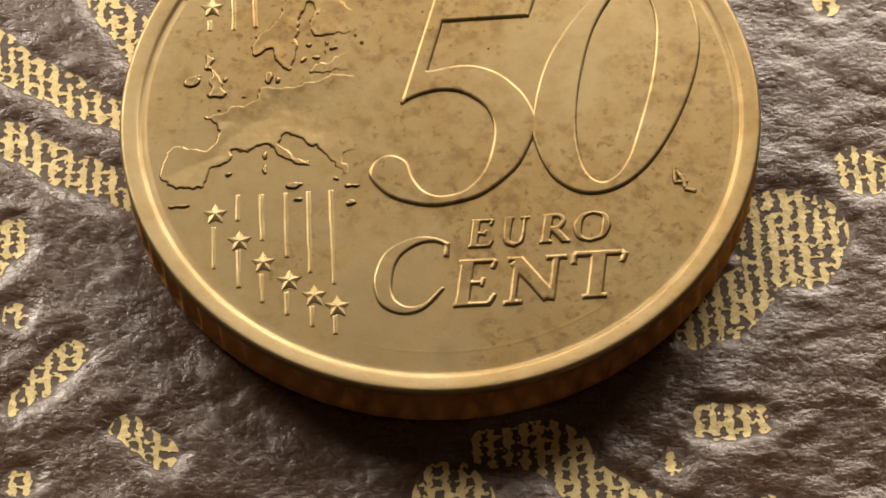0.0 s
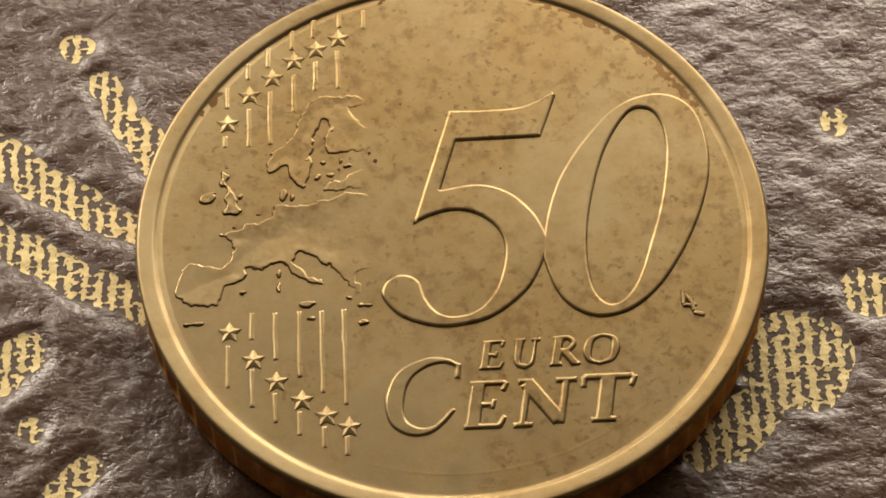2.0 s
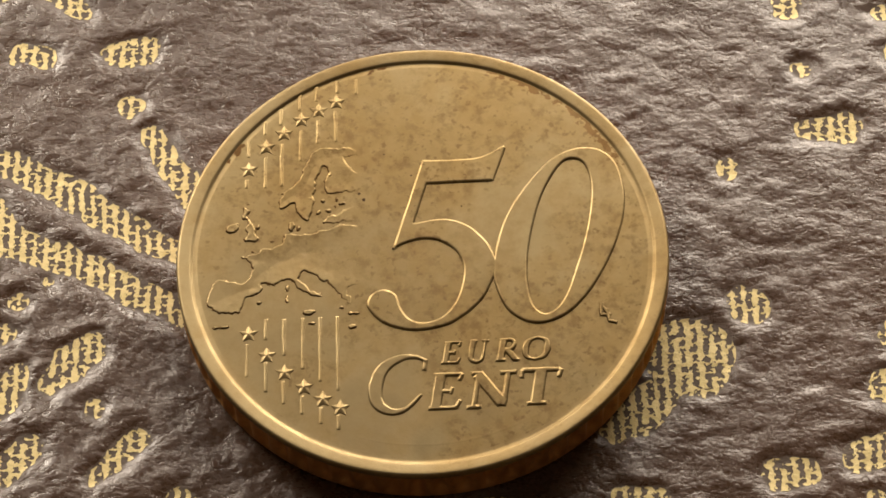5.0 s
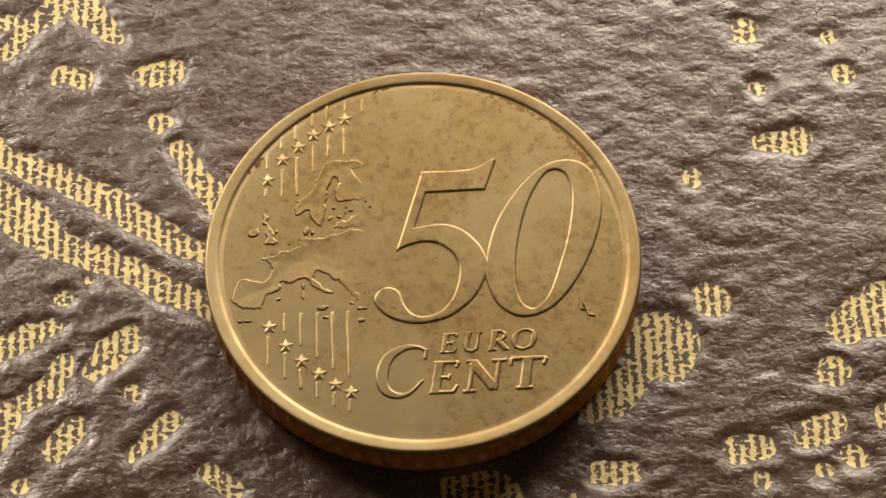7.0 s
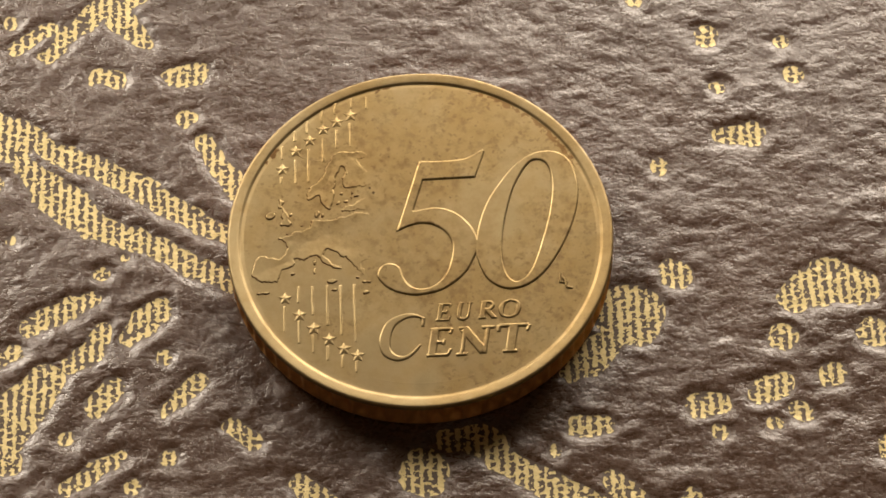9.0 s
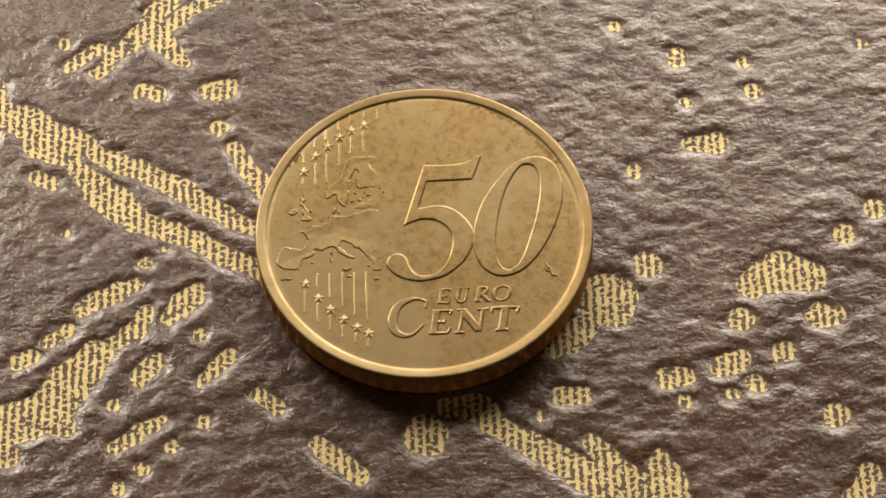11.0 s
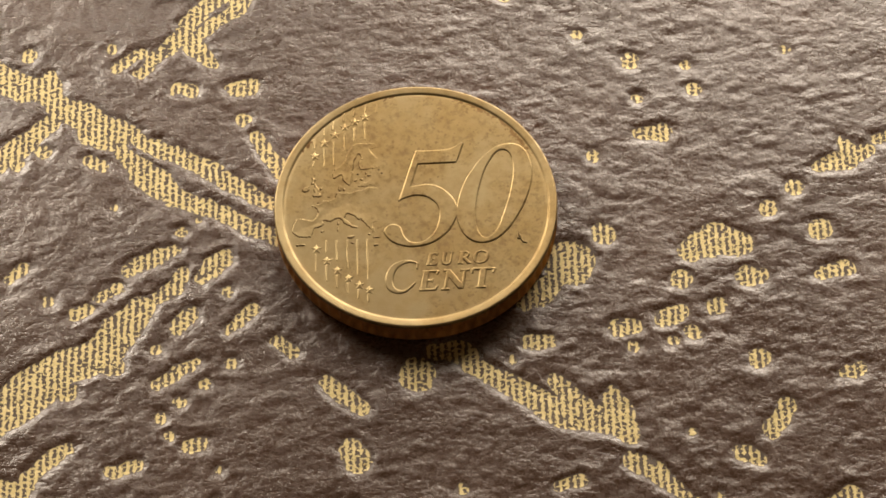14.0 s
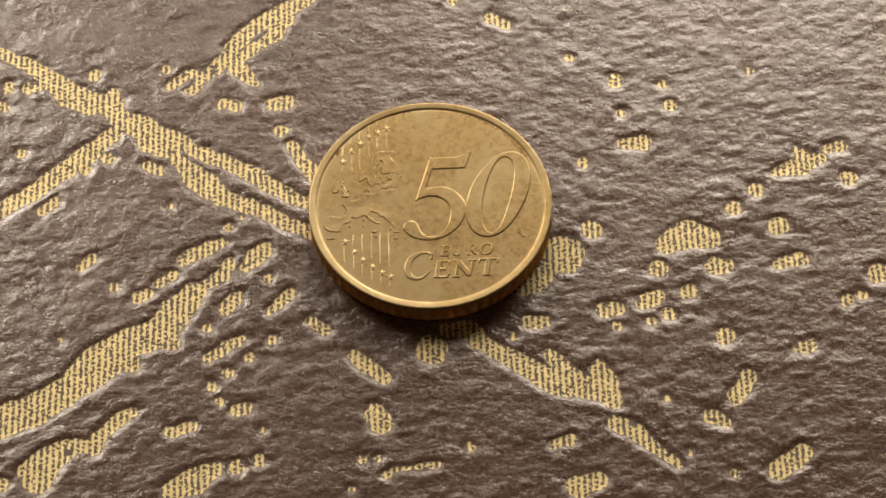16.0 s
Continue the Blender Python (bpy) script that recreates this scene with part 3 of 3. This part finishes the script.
def raised(bm, loop, h, z0=FIELD, soft=1.0, fade=None, grain=0.0, steps=WORN, grime_shade=False):
    """A low relief with sloping sides on the coin's field; fade lets it sink away, grain roughens its top."""
    loop, nor = outward(dense([Vector(p) for p in loop]))
    n = len(loop)

    def level(p, k):
        g = grain * noise.noise(Vector((p.x * 3.2, p.y * 3.2, 3.0))) if grain else 0.0
        return (z0 - 0.012 + ((h + 0.012) * k + g * max(k, 0)) * (fade(p.x, p.y) if fade else 1.0)) * MM

    rings = []
    for off, k in steps:
        rings.append([bm.verts.new(((p.x + d.x * off * soft) * MM, (p.y + d.y * off * soft) * MM, level(p, k))) for p, d in zip(loop, nor)])
    for j, (lo, hi) in enumerate(zip(rings, rings[1:])):
        for i in range(n):
            f = bm.faces.new((lo[i], lo[(i + 1) % n], hi[(i + 1) % n], hi[i]))
            # Dark foot faces put grime and the shade beside the walls into the colour.
            f.smooth, f.material_index = True, int(grime_shade and j < 2)
    edge = [p + d * steps[-1][0] * soft for p, d in zip(loop, nor)]
    inner = []
    if grain:
        xs, ys = [p.x for p in edge], [p.y for p in edge]
        inner = [Vector((x, y)) for x in np.arange(min(xs), max(xs), 0.14) for y in np.arange(min(ys), max(ys), 0.14)]
    pts, _, tris, *_ = geometry.delaunay_2d_cdt(edge + inner, [], [list(range(n))], 1, 1e-5)
    top = [bm.verts.new((p.x * MM, p.y * MM, level(p, 1.0))) for p in pts]
    for t in tris:
        bm.faces.new([top[i] for i in t]).smooth = True


def raised_ring(bm, outer, inner, h):
    n, last = len(outer), len(STRUCK) - 1
    outer, no = outward([Vector(p) for p in outer])
    inner, ni = outward([Vector(p) for p in inner])
    rings = [[bm.verts.new(((p.x + d.x * o) * MM, (p.y + d.y * o) * MM, (FIELD - 0.012 + (h + 0.012) * k) * MM)) for p, d in zip(outer, no)] for o, k in STRUCK]
    rings += [[bm.verts.new(((p.x - d.x * o) * MM, (p.y - d.y * o) * MM, (FIELD - 0.012 + (h + 0.012) * k) * MM)) for p, d in zip(inner, ni)] for o, k in STRUCK[::-1]]
    for j, (lo, hi) in enumerate(zip(rings, rings[1:])):
        for i in range(n):
            f = bm.faces.new((lo[i], lo[(i + 1) % n], hi[(i + 1) % n], hi[i]))
            # both feet of the ring carry the same painted shade and grime
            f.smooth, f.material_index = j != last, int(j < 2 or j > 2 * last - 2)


def resample(loop, n, first):
    """n even steps round a closed loop, from the point nearest to first."""
    loop, _ = outward([Vector(p) for p in loop])
    s = min(range(len(loop)), key=lambda i: (loop[i] - Vector(first)).length)
    loop = loop[s:] + loop[:s]
    seg = [(loop[(i + 1) % len(loop)] - loop[i]).length for i in range(len(loop))]
    total, out, i, run = sum(seg), [], 0, 0.0
    for k in range(n):
        d = total * k / n
        while run + seg[i] < d:
            run += seg[i]
            i += 1
        out.append(loop[i].lerp(loop[(i + 1) % len(loop)], (d - run) / max(seg[i], 1e-9)))
    return out


five = curve_through([(0.01, 5.16), (0.01, 5.16), (1.57, 5.13), (2.95, 5.25), (4.08, 5.88), (4.08, 5.88), (4.20, 5.72), (4.20, 5.72), (3.52, 3.81), (3.52, 3.81),
                      (0.19, 3.76), (0.19, 3.76), (-0.50, 1.50), (-0.50, 1.50), (0.97, 1.70), (2.15, 1.29), (3.01, 0.40), (3.41, -0.40), (3.41, -0.40),
                      (3.62, -1.05), (3.62, -1.05), (3.37, -1.70), (3.37, -1.70), (2.69, -3.02), (1.46, -4.07), (0.43, -4.44), (-0.75, -4.52), (-2.05, -4.07), (-2.80, -3.20),
                      (-2.74, -2.62), (-2.37, -2.27), (-1.85, -2.24), (-1.42, -2.57), (-1.22, -3.26), (-0.80, -3.88), (-0.15, -4.11), (0.74, -3.86), (1.51, -2.96),
                      (1.91, -1.43), (1.70, -0.37), (0.91, 0.37), (0.02, 0.59), (-0.88, 0.40), (-1.56, 0.05), (-1.56, 0.05)])
bm = bmesh.new()
raised(bm, five, 0.082, steps=STRUCK, grime_shade=True)
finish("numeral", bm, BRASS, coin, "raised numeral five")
zero_out = curve_through([(3.38, -0.9), (3.96, 1.38), (4.97, 3.22), (6.29, 4.81), (7.56, 5.50), (8.78, 5.46), (9.64, 4.64), (10.00, 2.98), (9.80, 1.19), (9.04, -0.90),
                          (7.84, -2.92), (6.59, -4.06), (5.20, -4.36), (4.05, -3.65), (3.46, -2.20)])
zero_in = curve_through([(7.60, 4.93), (8.18, 4.45), (8.39, 3.06), (8.04, 0.74), (7.36, -1.52), (6.80, -2.98), (6.17, -3.74), (5.60, -3.80), (5.14, -3.10), (4.99, -1.40), (5.27, 0.69), (5.94, 2.99), (6.89, 4.62)])
bm = bmesh.new()
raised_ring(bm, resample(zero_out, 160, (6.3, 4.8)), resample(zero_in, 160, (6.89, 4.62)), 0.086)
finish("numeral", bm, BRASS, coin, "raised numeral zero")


def ribbon(points, *widths, per=6):
    """The outline of a stroke; its width runs through the widths given."""
    line = curve_through(points, False, per) if len(points) > 2 else [Vector(p) for p in points]
    n, left, right = len(line), [], []
    for i, p in enumerate(line):
        t = (line[min(i + 1, n - 1)] - line[max(i - 1, 0)]).normalized()
        w = np.interp(i / (n - 1), np.linspace(0, 1, len(widths)), widths) / 2
        left.append(p + Vector((-t.y, t.x)) * w)
        right.append(p - Vector((-t.y, t.x)) * w)
    return left + right[::-1]


GLYPHS = {
    "E": [([(.18, .03), (.18, .97)], .17), ([(.0, .96), (.72, .96)], .075), ([(.69, .77), (.74, .99)], .07), ([(.2, .5), (.52, .5)], .07), ([(.52, .4), (.54, .62)], .06),
          ([(.0, .04), (.74, .04)], .075), ([(.71, .02), (.80, .26)], .07)],
    "U": [([(.17, .9), (.17, .36), (.24, .10), (.44, .02)], .17, .10), ([(.44, .02), (.64, .10), (.70, .36), (.70, .94)], .10, .07), ([(0, .965), (.36, .965)], .07), ([(.55, .965), (.86, .965)], .07)],
    "R": [([(.18, .03), (.18, .97)], .17), ([(.0, .035), (.38, .035)], .07), ([(.0, .965), (.30, .965)], .07), ([(.25, .96), (.52, .94), (.66, .74), (.52, .53), (.25, .49)], .10, .10),
          ([(.40, .5), (.80, .03)], .15), ([(.72, .035), (.95, .035)], .07)],
    "O": [([(.45, 1.0), (.14, .86), (.04, .5), (.14, .14), (.45, 0)], .06, .11, .16, .11, .06), ([(.45, 0), (.78, .14), (.88, .5), (.78, .86), (.45, 1.0)], .06, .11, .16, .11, .06)],
    "N": [([(.17, .03), (.17, .97)], .08), ([(.14, .95), (.84, .09)], .17), ([(.86, .03), (.86, .97)], .08), ([(0, .035), (.36, .035)], .07), ([(-.02, .965), (.26, .965)], .07), ([(.66, .965), (1.06, .965)], .07)],
    "T": [([(.45, .03), (.45, .97)], .17), ([(0, .95), (.90, .95)], .08), ([(.02, .72), (.0, .97)], .07), ([(.88, .72), (.93, .97)], .07), ([(.22, .035), (.68, .035)], .07)],
    "C": [([(.92, .90), (.72, .975), (.45, .95), (.19, .78), (.10, .47), (.18, .18), (.42, .04), (.68, .08), (.90, .30)], .04, .05, .08, .12, .14, .12, .08, .05, .04), ([(.91, .93), (.92, .72)], .045)],
}


def relief_patch(name, X, Y, Z, label="", foot_shade=None):
    """The part of a height field that stands out of the coin's field, as one mesh."""
    keep = Z > FIELD - 0.009
    use = keep[:-1, :-1] | keep[1:, :-1] | keep[:-1, 1:] | keep[1:, 1:]
    need = np.zeros(X.shape, bool)
    for a, b in ((0, 0), (0, 1), (1, 0), (1, 1)):
        need[a:a + use.shape[0], b:b + use.shape[1]] |= use
    Z = np.where(keep, Z, FIELD - 0.03)
    ids = np.full(X.shape, -1)
    ids[need] = np.arange(need.sum())
    jj, ii = np.nonzero(use)
    me = bpy.data.meshes.new(name)
    me.from_pydata((np.stack([X[need], Y[need], Z[need]], -1) * MM).tolist(), [], np.stack([ids[jj, ii], ids[jj, ii + 1], ids[jj + 1, ii + 1], ids[jj + 1, ii]], -1).tolist())
    me.polygons.foreach_set("use_smooth", [True] * len(jj))
    me.materials.append(BRASS)
    if foot_shade is not None:
        # dark faces along the foot paint in the shade beside the relief
        me.materials.append(GRIME_SHADE)
        me.polygons.foreach_set("material_index", foot_shade[jj, ii].astype(int).tolist())
    ob = new(name, me)
    ob.parent = coin
    if label:
        ob["label"] = label
    return ob


def letter(ch, x, y, wide, high, slant=0.17, h=0.064, bold=1.75):
    """A struck letter worn round: its height follows the distance from the strokes."""
    cell, wear = 0.03, 0.095 if high > 1.5 else 0.065
    X, Y = np.meshgrid(np.arange(x - 0.3, x + wide * 1.1 + high * slant + 0.3, cell), np.arange(y - 0.25, y + high + 0.25, cell))
    total = np.zeros(X.shape)
    for pts, *widths in GLYPHS[ch]:
        line = curve_through(pts, False, 12) if len(pts) > 2 else [Vector(p) for p in pts]
        line = [Vector((x + p.x * wide + p.y * high * slant, y + p.y * high)) for p in line]
        w = np.interp(np.linspace(0, 1, len(line)), np.linspace(0, 1, len(widths)), widths) * bold * 0.5 * (wide if ch != "C" else 3.0)
        if len(line) == 2:
            mid, half = (line[0] + line[1]) / 2, (line[1] - line[0]).length / 2
            u = (line[1] - line[0]).normalized()
            d = np.maximum(np.abs((X - mid.x) * u.y - (Y - mid.y) * u.x) - w[0], np.abs((X - mid.x) * u.x + (Y - mid.y) * u.y) - half)
        else:
            d = np.full(X.shape, 9.0)
            for p, r in zip(line, w):
                d = np.minimum(d, np.hypot(X - p.x, Y - p.y) - r)
        total += np.exp(np.clip(-d / 0.022, -60, 60))
    d = -0.022 * np.log(total + 1e-30) + 0.006 * value_noise(X, Y, 0.16, 41)
    Z = FIELD - 0.012 + (h + 0.012) * smooth(0.035, -wear, d) + 0.003 * value_noise(X, Y, 0.3, 42)
    return relief_patch("letter", X, Y, Z, "raised letter " + ch)


for ch, x, y, wide in (("E", 0.66, -6.43, 1.08), ("U", 1.86, -6.40, 1.12), ("R", 3.30, -6.38, 1.20), ("O", 4.60, -6.36, 1.25)):
    letter(ch, x, y, wide, 1.2)
letter("C", -2.95, -9.02, 2.75, 3.12, 0.12)
for ch, x, y, wide in (("E", -0.02, -8.88, 1.85), ("N", 1.80, -8.88, 2.05), ("T", 4.22, -8.78, 2.05)):
    letter(ch, x, y, wide, 1.95)


def star(x, y, r=0.45, h=0.08):
    bm = bmesh.new()
    top = bm.verts.new((x * MM, y * MM, (FIELD + h) * MM))
    ring = []
    for k in range(10):
        a = math.pi / 2 + k * math.pi / 5
        q = r if k % 2 == 0 else r * 0.53
        ring.append(bm.verts.new(((x + q * math.cos(a)) * MM, (y + q * math.sin(a)) * MM, (FIELD + 0.03) * MM)))
    low = [bm.verts.new((x * MM + (v.co.x - x * MM) * 1.07, y * MM + (v.co.y - y * MM) * 1.07, (FIELD - 0.005) * MM)) for v in ring]
    for i in range(10):
        j = (i + 1) % 10
        bm.faces.new((ring[i], ring[j], top))
        bm.faces.new((low[i], low[j], ring[j], ring[i]))
    return finish("star", bm, BRASS, coin)


UP = ((-8.69, 4.98), (-7.83, 6.29), (-6.93, 7.07), (-6.06, 7.85), (-5.18, 8.37), (-4.28, 8.84))
LOW = ((-8.61, -4.41), (-7.72, -5.62), (-6.86, -6.59), (-5.92, -7.41), (-5.02, -8.10), (-4.19, -8.61))
for x, y in UP + LOW:
    star(x, y)


def bar(x, y0, y1, w=0.17, h=0.042):
    """A fine raised upright line, worn round, with a steeper upper end."""
    X, Y = np.meshgrid(np.arange(x - 0.3, x + 0.3, 0.03), np.arange(min(y0, y1) - 0.2, max(y0, y1) + 0.2, 0.03))
    d = np.maximum(np.abs(X - x + 0.02 * value_noise(X, Y, 0.9, 46)) - w / 2, np.maximum(Y - max(y0, y1), min(y0, y1) - Y))
    fade = 0.85 + 0.3 * value_noise(X, Y, 0.8, 47)
    Z = FIELD - 0.012 + (h * fade + 0.012) * smooth(0.05, -0.06, d)
    return relief_patch("line", X, Y, Z)


LINES = ((-8.68, -4.95, -6.75), (-7.77, -3.60, -4.75), (-7.76, -6.00, -7.60), (-6.90, -3.62, -5.65), (-6.92, -7.05, -8.28), (-6.00, -3.61, -6.42), (-6.01, -7.86, -8.85),
         (-5.13, -3.61, -7.12), (-5.11, -8.52, -9.40), (-4.29, -3.60, -7.66), (-4.30, -8.95, -9.75),
         (-8.71, 6.71, 5.72), (-8.78, 4.42, 3.90), (-7.88, 7.83, 7.05), (-7.85, 5.68, 3.88), (-7.10, 8.54, 7.60), (-7.03, 6.45, 3.95), (-6.15, 9.40, 8.40), (-6.08, 7.22, 5.42),
         (-5.28, 9.84, 8.95), (-5.23, 7.80, 6.40), (-4.22, 10.12, 9.40), (-4.33, 8.28, 6.48), (-3.28, 10.20, 9.30))
for x, top, low in LINES:
    bar(x, top, low)


def land(name, points, h, fade=None, rough=0.075, label=""):
    """Low map relief with a ragged, partly worn away coast."""
    loop = curve_through(points, True, 4)
    cell = 0.04
    xs, ys = [p.x for p in loop], [p.y for p in loop]
    X, Y = np.meshgrid(np.arange(min(xs) - 0.25, max(xs) + 0.25, cell), np.arange(min(ys) - 0.25, max(ys) + 0.25, cell))
    d, inside = np.full(X.shape, 9.0), np.zeros(X.shape, bool)
    for a, b in zip(loop, loop[1:] + loop[:1]):
        ab = b - a
        t = np.clip(((X - a.x) * ab.x + (Y - a.y) * ab.y) / max(ab.length_squared, 1e-9), 0, 1)
        d = np.minimum(d, np.hypot(X - a.x - t * ab.x, Y - a.y - t * ab.y))
        if abs(ab.y) > 1e-9:
            inside ^= ((a.y > Y) != (b.y > Y)) & (X < a.x + (Y - a.y) * ab.x / ab.y)
    d = np.where(inside, -d, d) + rough * value_noise(X, Y, 0.36, 51) + 0.8 * rough * value_noise(X, Y, 0.16, 52)
    sink = fade(X) if fade else 1.0
    worn = np.clip(0.9 + 0.12 * value_noise(X, Y, 0.8, 53) + 0.06 * value_noise(X, Y, 0.3, 54), 0.3, 1.2) * sink * np.exp(np.minimum(d, 0) / 1.3)
    Z = FIELD - 0.012 + (0.8 * h + 0.016) * smooth(0.03, -0.065, d) * worn
    return relief_patch(name, X, Y, Z, label, (d > -0.034) & (sink + 0.3 * value_noise(X, Y, 0.5, 55) > 0.5))


east = lambda x: np.clip((-x - 2.9) / 2.0, 0, 1)
land("map_land", [(-9.07, -0.07), (-8.41, 0.03), (-7.93, 0.39), (-7.06, 0.54), (-6.78, 1.15), (-5.74, 1.10), (-4.87, 1.34), (-4.1, 1.6), (-3.0, 1.4), (-2.8, 0.0), (-2.85, -1.5),
                  (-3.13, -2.0), (-3.62, -1.91), (-3.84, -2.22), (-3.63, -2.60), (-3.74, -2.91), (-4.16, -2.51), (-4.48, -2.0), (-5.12, -1.46), (-5.98, -0.98), (-6.09, -1.50),
                  (-5.66, -2.07), (-4.78, -2.50), (-5.2, -2.52), (-5.99, -2.16), (-6.41, -1.70), (-6.79, -1.40), (-7.28, -1.72), (-8.03, -1.60), (-8.03, -2.02), (-8.78, -2.48),
                  (-8.88, -3.04), (-9.74, -3.25), (-10.62, -2.83), (-10.68, -2.45), (-10.24, -1.30), (-8.95, -1.58), (-8.62, -1.1), (-8.5, -0.55)], 0.070, east, label="low relief of a continent")
land("map_land", [(-7.11, 2.62), (-7.16, 3.28), (-6.61, 3.85), (-6.16, 4.30), (-5.82, 5.29), (-5.14, 6.13), (-4.2, 6.12), (-3.3, 5.97), (-3.35, 5.62), (-4.0, 5.5), (-3.45, 4.75), (-3.1, 4.4),
                  (-2.95, 3.5), (-3.73, 3.45), (-4.62, 3.36), (-4.95, 3.84), (-4.80, 4.6), (-5.0, 4.95), (-5.39, 3.86), (-5.5, 2.6), (-5.79, 1.95), (-6.2, 2.2), (-6.44, 2.85)], 0.080, east,
     label="low relief of a northern peninsula")
land("map_land", [(-4.9, 1.7), (-4.64, 2.15), (-4.2, 2.2), (-3.5, 2.7), (-2.9, 2.9), (-2.8, 1.8), (-3.8, 1.75)], 0.045, east)
land("map_island", [(-8.92, 2.84), (-8.62, 2.6), (-8.72, 2.3), (-8.5, 1.9), (-8.3, 1.3), (-8.08, 0.95), (-8.5, 0.75), (-8.85, 0.85), (-8.68, 1.2), (-8.85, 1.5), (-8.75, 1.9), (-9.0, 2.3)], 0.085)
for x, y, a, b in ((-9.46, 1.58, 0.36, 0.28), (-6.74, -1.92, 0.09, 0.2), (-6.74, -2.52, 0.1, 0.24), (-5.62, -3.3, 0.34, 0.14), (-3.49, -3.46, 0.3, 0.1), (-8.08, -2.68, 0.16, 0.09),
                   (-3.55, -4.2, 0.2, 0.09), (-9.94, -3.98, 0.38, 0.12), (-5.52, -3.92, 0.16, 0.1), (-6.55, 1.55, 0.16, 0.3), (-6.2, 1.45, 0.14, 0.16), (-5.6, 3.15, 0.14, 0.12),
                   (-5.2, 2.35, 0.1, 0.13), (-4.7, 2.42, 0.15, 0.08), (-4.35, 2.62, 0.09, 0.16), (-4.05, 2.8, 0.16, 0.07), (-5.0, 3.02, 0.1, 0.08), (-4.3, 3.05, 0.07, 0.14), (-8.72, 2.95, 0.14, 0.07),
                   (-9.25, 1.8, 0.12, 0.08), (-8.3, 0.22, 0.2, 0.06), (-7.5, 0.75, 0.12, 0.05), (-8.2, 1.6, 0.09, 0.1), (-4.1, -3.1, 0.12, 0.1), (-4.6, 4.6, 0.1, 0.2), (-7.0, 3.5, 0.12, 0.09)):
    land("map_island", [(x - a, y), (x - 0.5 * a, y + 0.8 * b), (x + 0.4 * a, y + 0.9 * b), (x + a, y + 0.1 * b), (x + 0.4 * a, y - 0.8 * b), (x - 0.6 * a, y - 0.9 * b)], 0.098, rough=0.05)

bm = bmesh.new()
for k, seg in enumerate((((8.52, -3.40), (8.50, -4.0)), ((8.46, -4.02), (8.78, -4.06)), ((8.78, -3.72), (8.86, -4.32)), ((8.84, -4.36), (9.24, -4.48)), ((8.5, -3.5), (8.92, -4.1)))):
    raised(bm, ribbon(list(seg), 0.15), 0.075 - 0.003 * k, soft=0.5)
finish("initials_mark", bm, BRASS, coin, "tiny raised mark")


def pit(x, y, r):
    bm = bmesh.new()
    rnd = random.Random(int(x * 100))
    ring = [bm.verts.new(((x + r * rnd.uniform(0.7, 1.2) * math.cos(a)) * MM, (y + r * rnd.uniform(0.7, 1.2) * math.sin(a)) * MM, (FIELD + 0.003) * MM)) for a in np.arange(9) * 2 * math.pi / 9]
    mid = bm.verts.new((x * MM, y * MM, (FIELD + 0.008) * MM))
    for i in range(9):
        bm.faces.new((ring[i], ring[(i + 1) % 9], mid))
    return finish("pit", bm, PIT, coin, "dark corroded spot")


def stain(r0, r1, a0, a1, seed, cover, mat, label):
    """A ragged thin film of tarnish on the field, along an arc round the coin's middle."""
    na, nr = int(abs(a1 - a0) * 4) + 2, int((r1 - r0) / 0.035) + 2
    A, RR = np.meshgrid(np.radians(np.linspace(a0, a1, na)), np.linspace(r0, r1, nr))
    X, Y = DISC[0] + RR * np.cos(A), DISC[1] + RR * np.sin(A)
    edge = np.minimum.reduce([(RR - r0) / (0.7 * (r1 - r0)), np.minimum(1, (A - A.min()) / 0.06), np.minimum(1, (A.max() - A) / 0.06)])
    on = value_noise(X, Y, 0.28, seed) + 0.6 * value_noise(X, Y, 0.11, seed + 1) + cover - 1.5 * (1 - np.clip(edge, 0, 1)) > 0
    jj, ii = np.nonzero(on[:-1, :-1] & on[1:, 1:] & on[:-1, 1:] & on[1:, :-1])
    idx = np.arange(X.size).reshape(X.shape)
    me = bpy.data.meshes.new("tarnish")
    me.from_pydata((np.stack([X, Y, np.full(X.shape, FIELD + 0.0025)], -1).reshape(-1, 3) * MM).tolist(), [],
                   np.stack([idx[jj, ii], idx[jj, ii + 1], idx[jj + 1, ii + 1], idx[jj + 1, ii]], -1).tolist())
    me.materials.append(mat)
    ob = new("tarnish", me)
    ob.parent = coin
    ob["label"] = label


stain(10.62, 11.28, 24, 74, 61, 0.15, STAIN, "brown tarnish at the foot of the rim")
stain(11.0, 11.30, 96, 104, 63, 0.9, GRIME_SHADE, "dark grime in the groove")
stain(10.98, 11.32, 141, 150, 65, 1.0, GRIME_SHADE, "dark grime in the groove")

for x, y, r in ((-3.18, 3.35, 0.08), (-2.94, 2.99, 0.10), (-0.55, 4.3, 0.05), (1.9, 2.4, 0.05), (9.2, 0.4, 0.06), (-1.9, 5.6, 0.05)):
    pit(x, y, r)
bm = bmesh.new()
raised(bm, ribbon([(-7.66, 5.92), (-6.60, 5.50), (-5.60, 5.34)], 0.03), 0.012, soft=0.2)
finish("scratch", bm, BRASS_RIM, coin, "fine bright curved scratch")
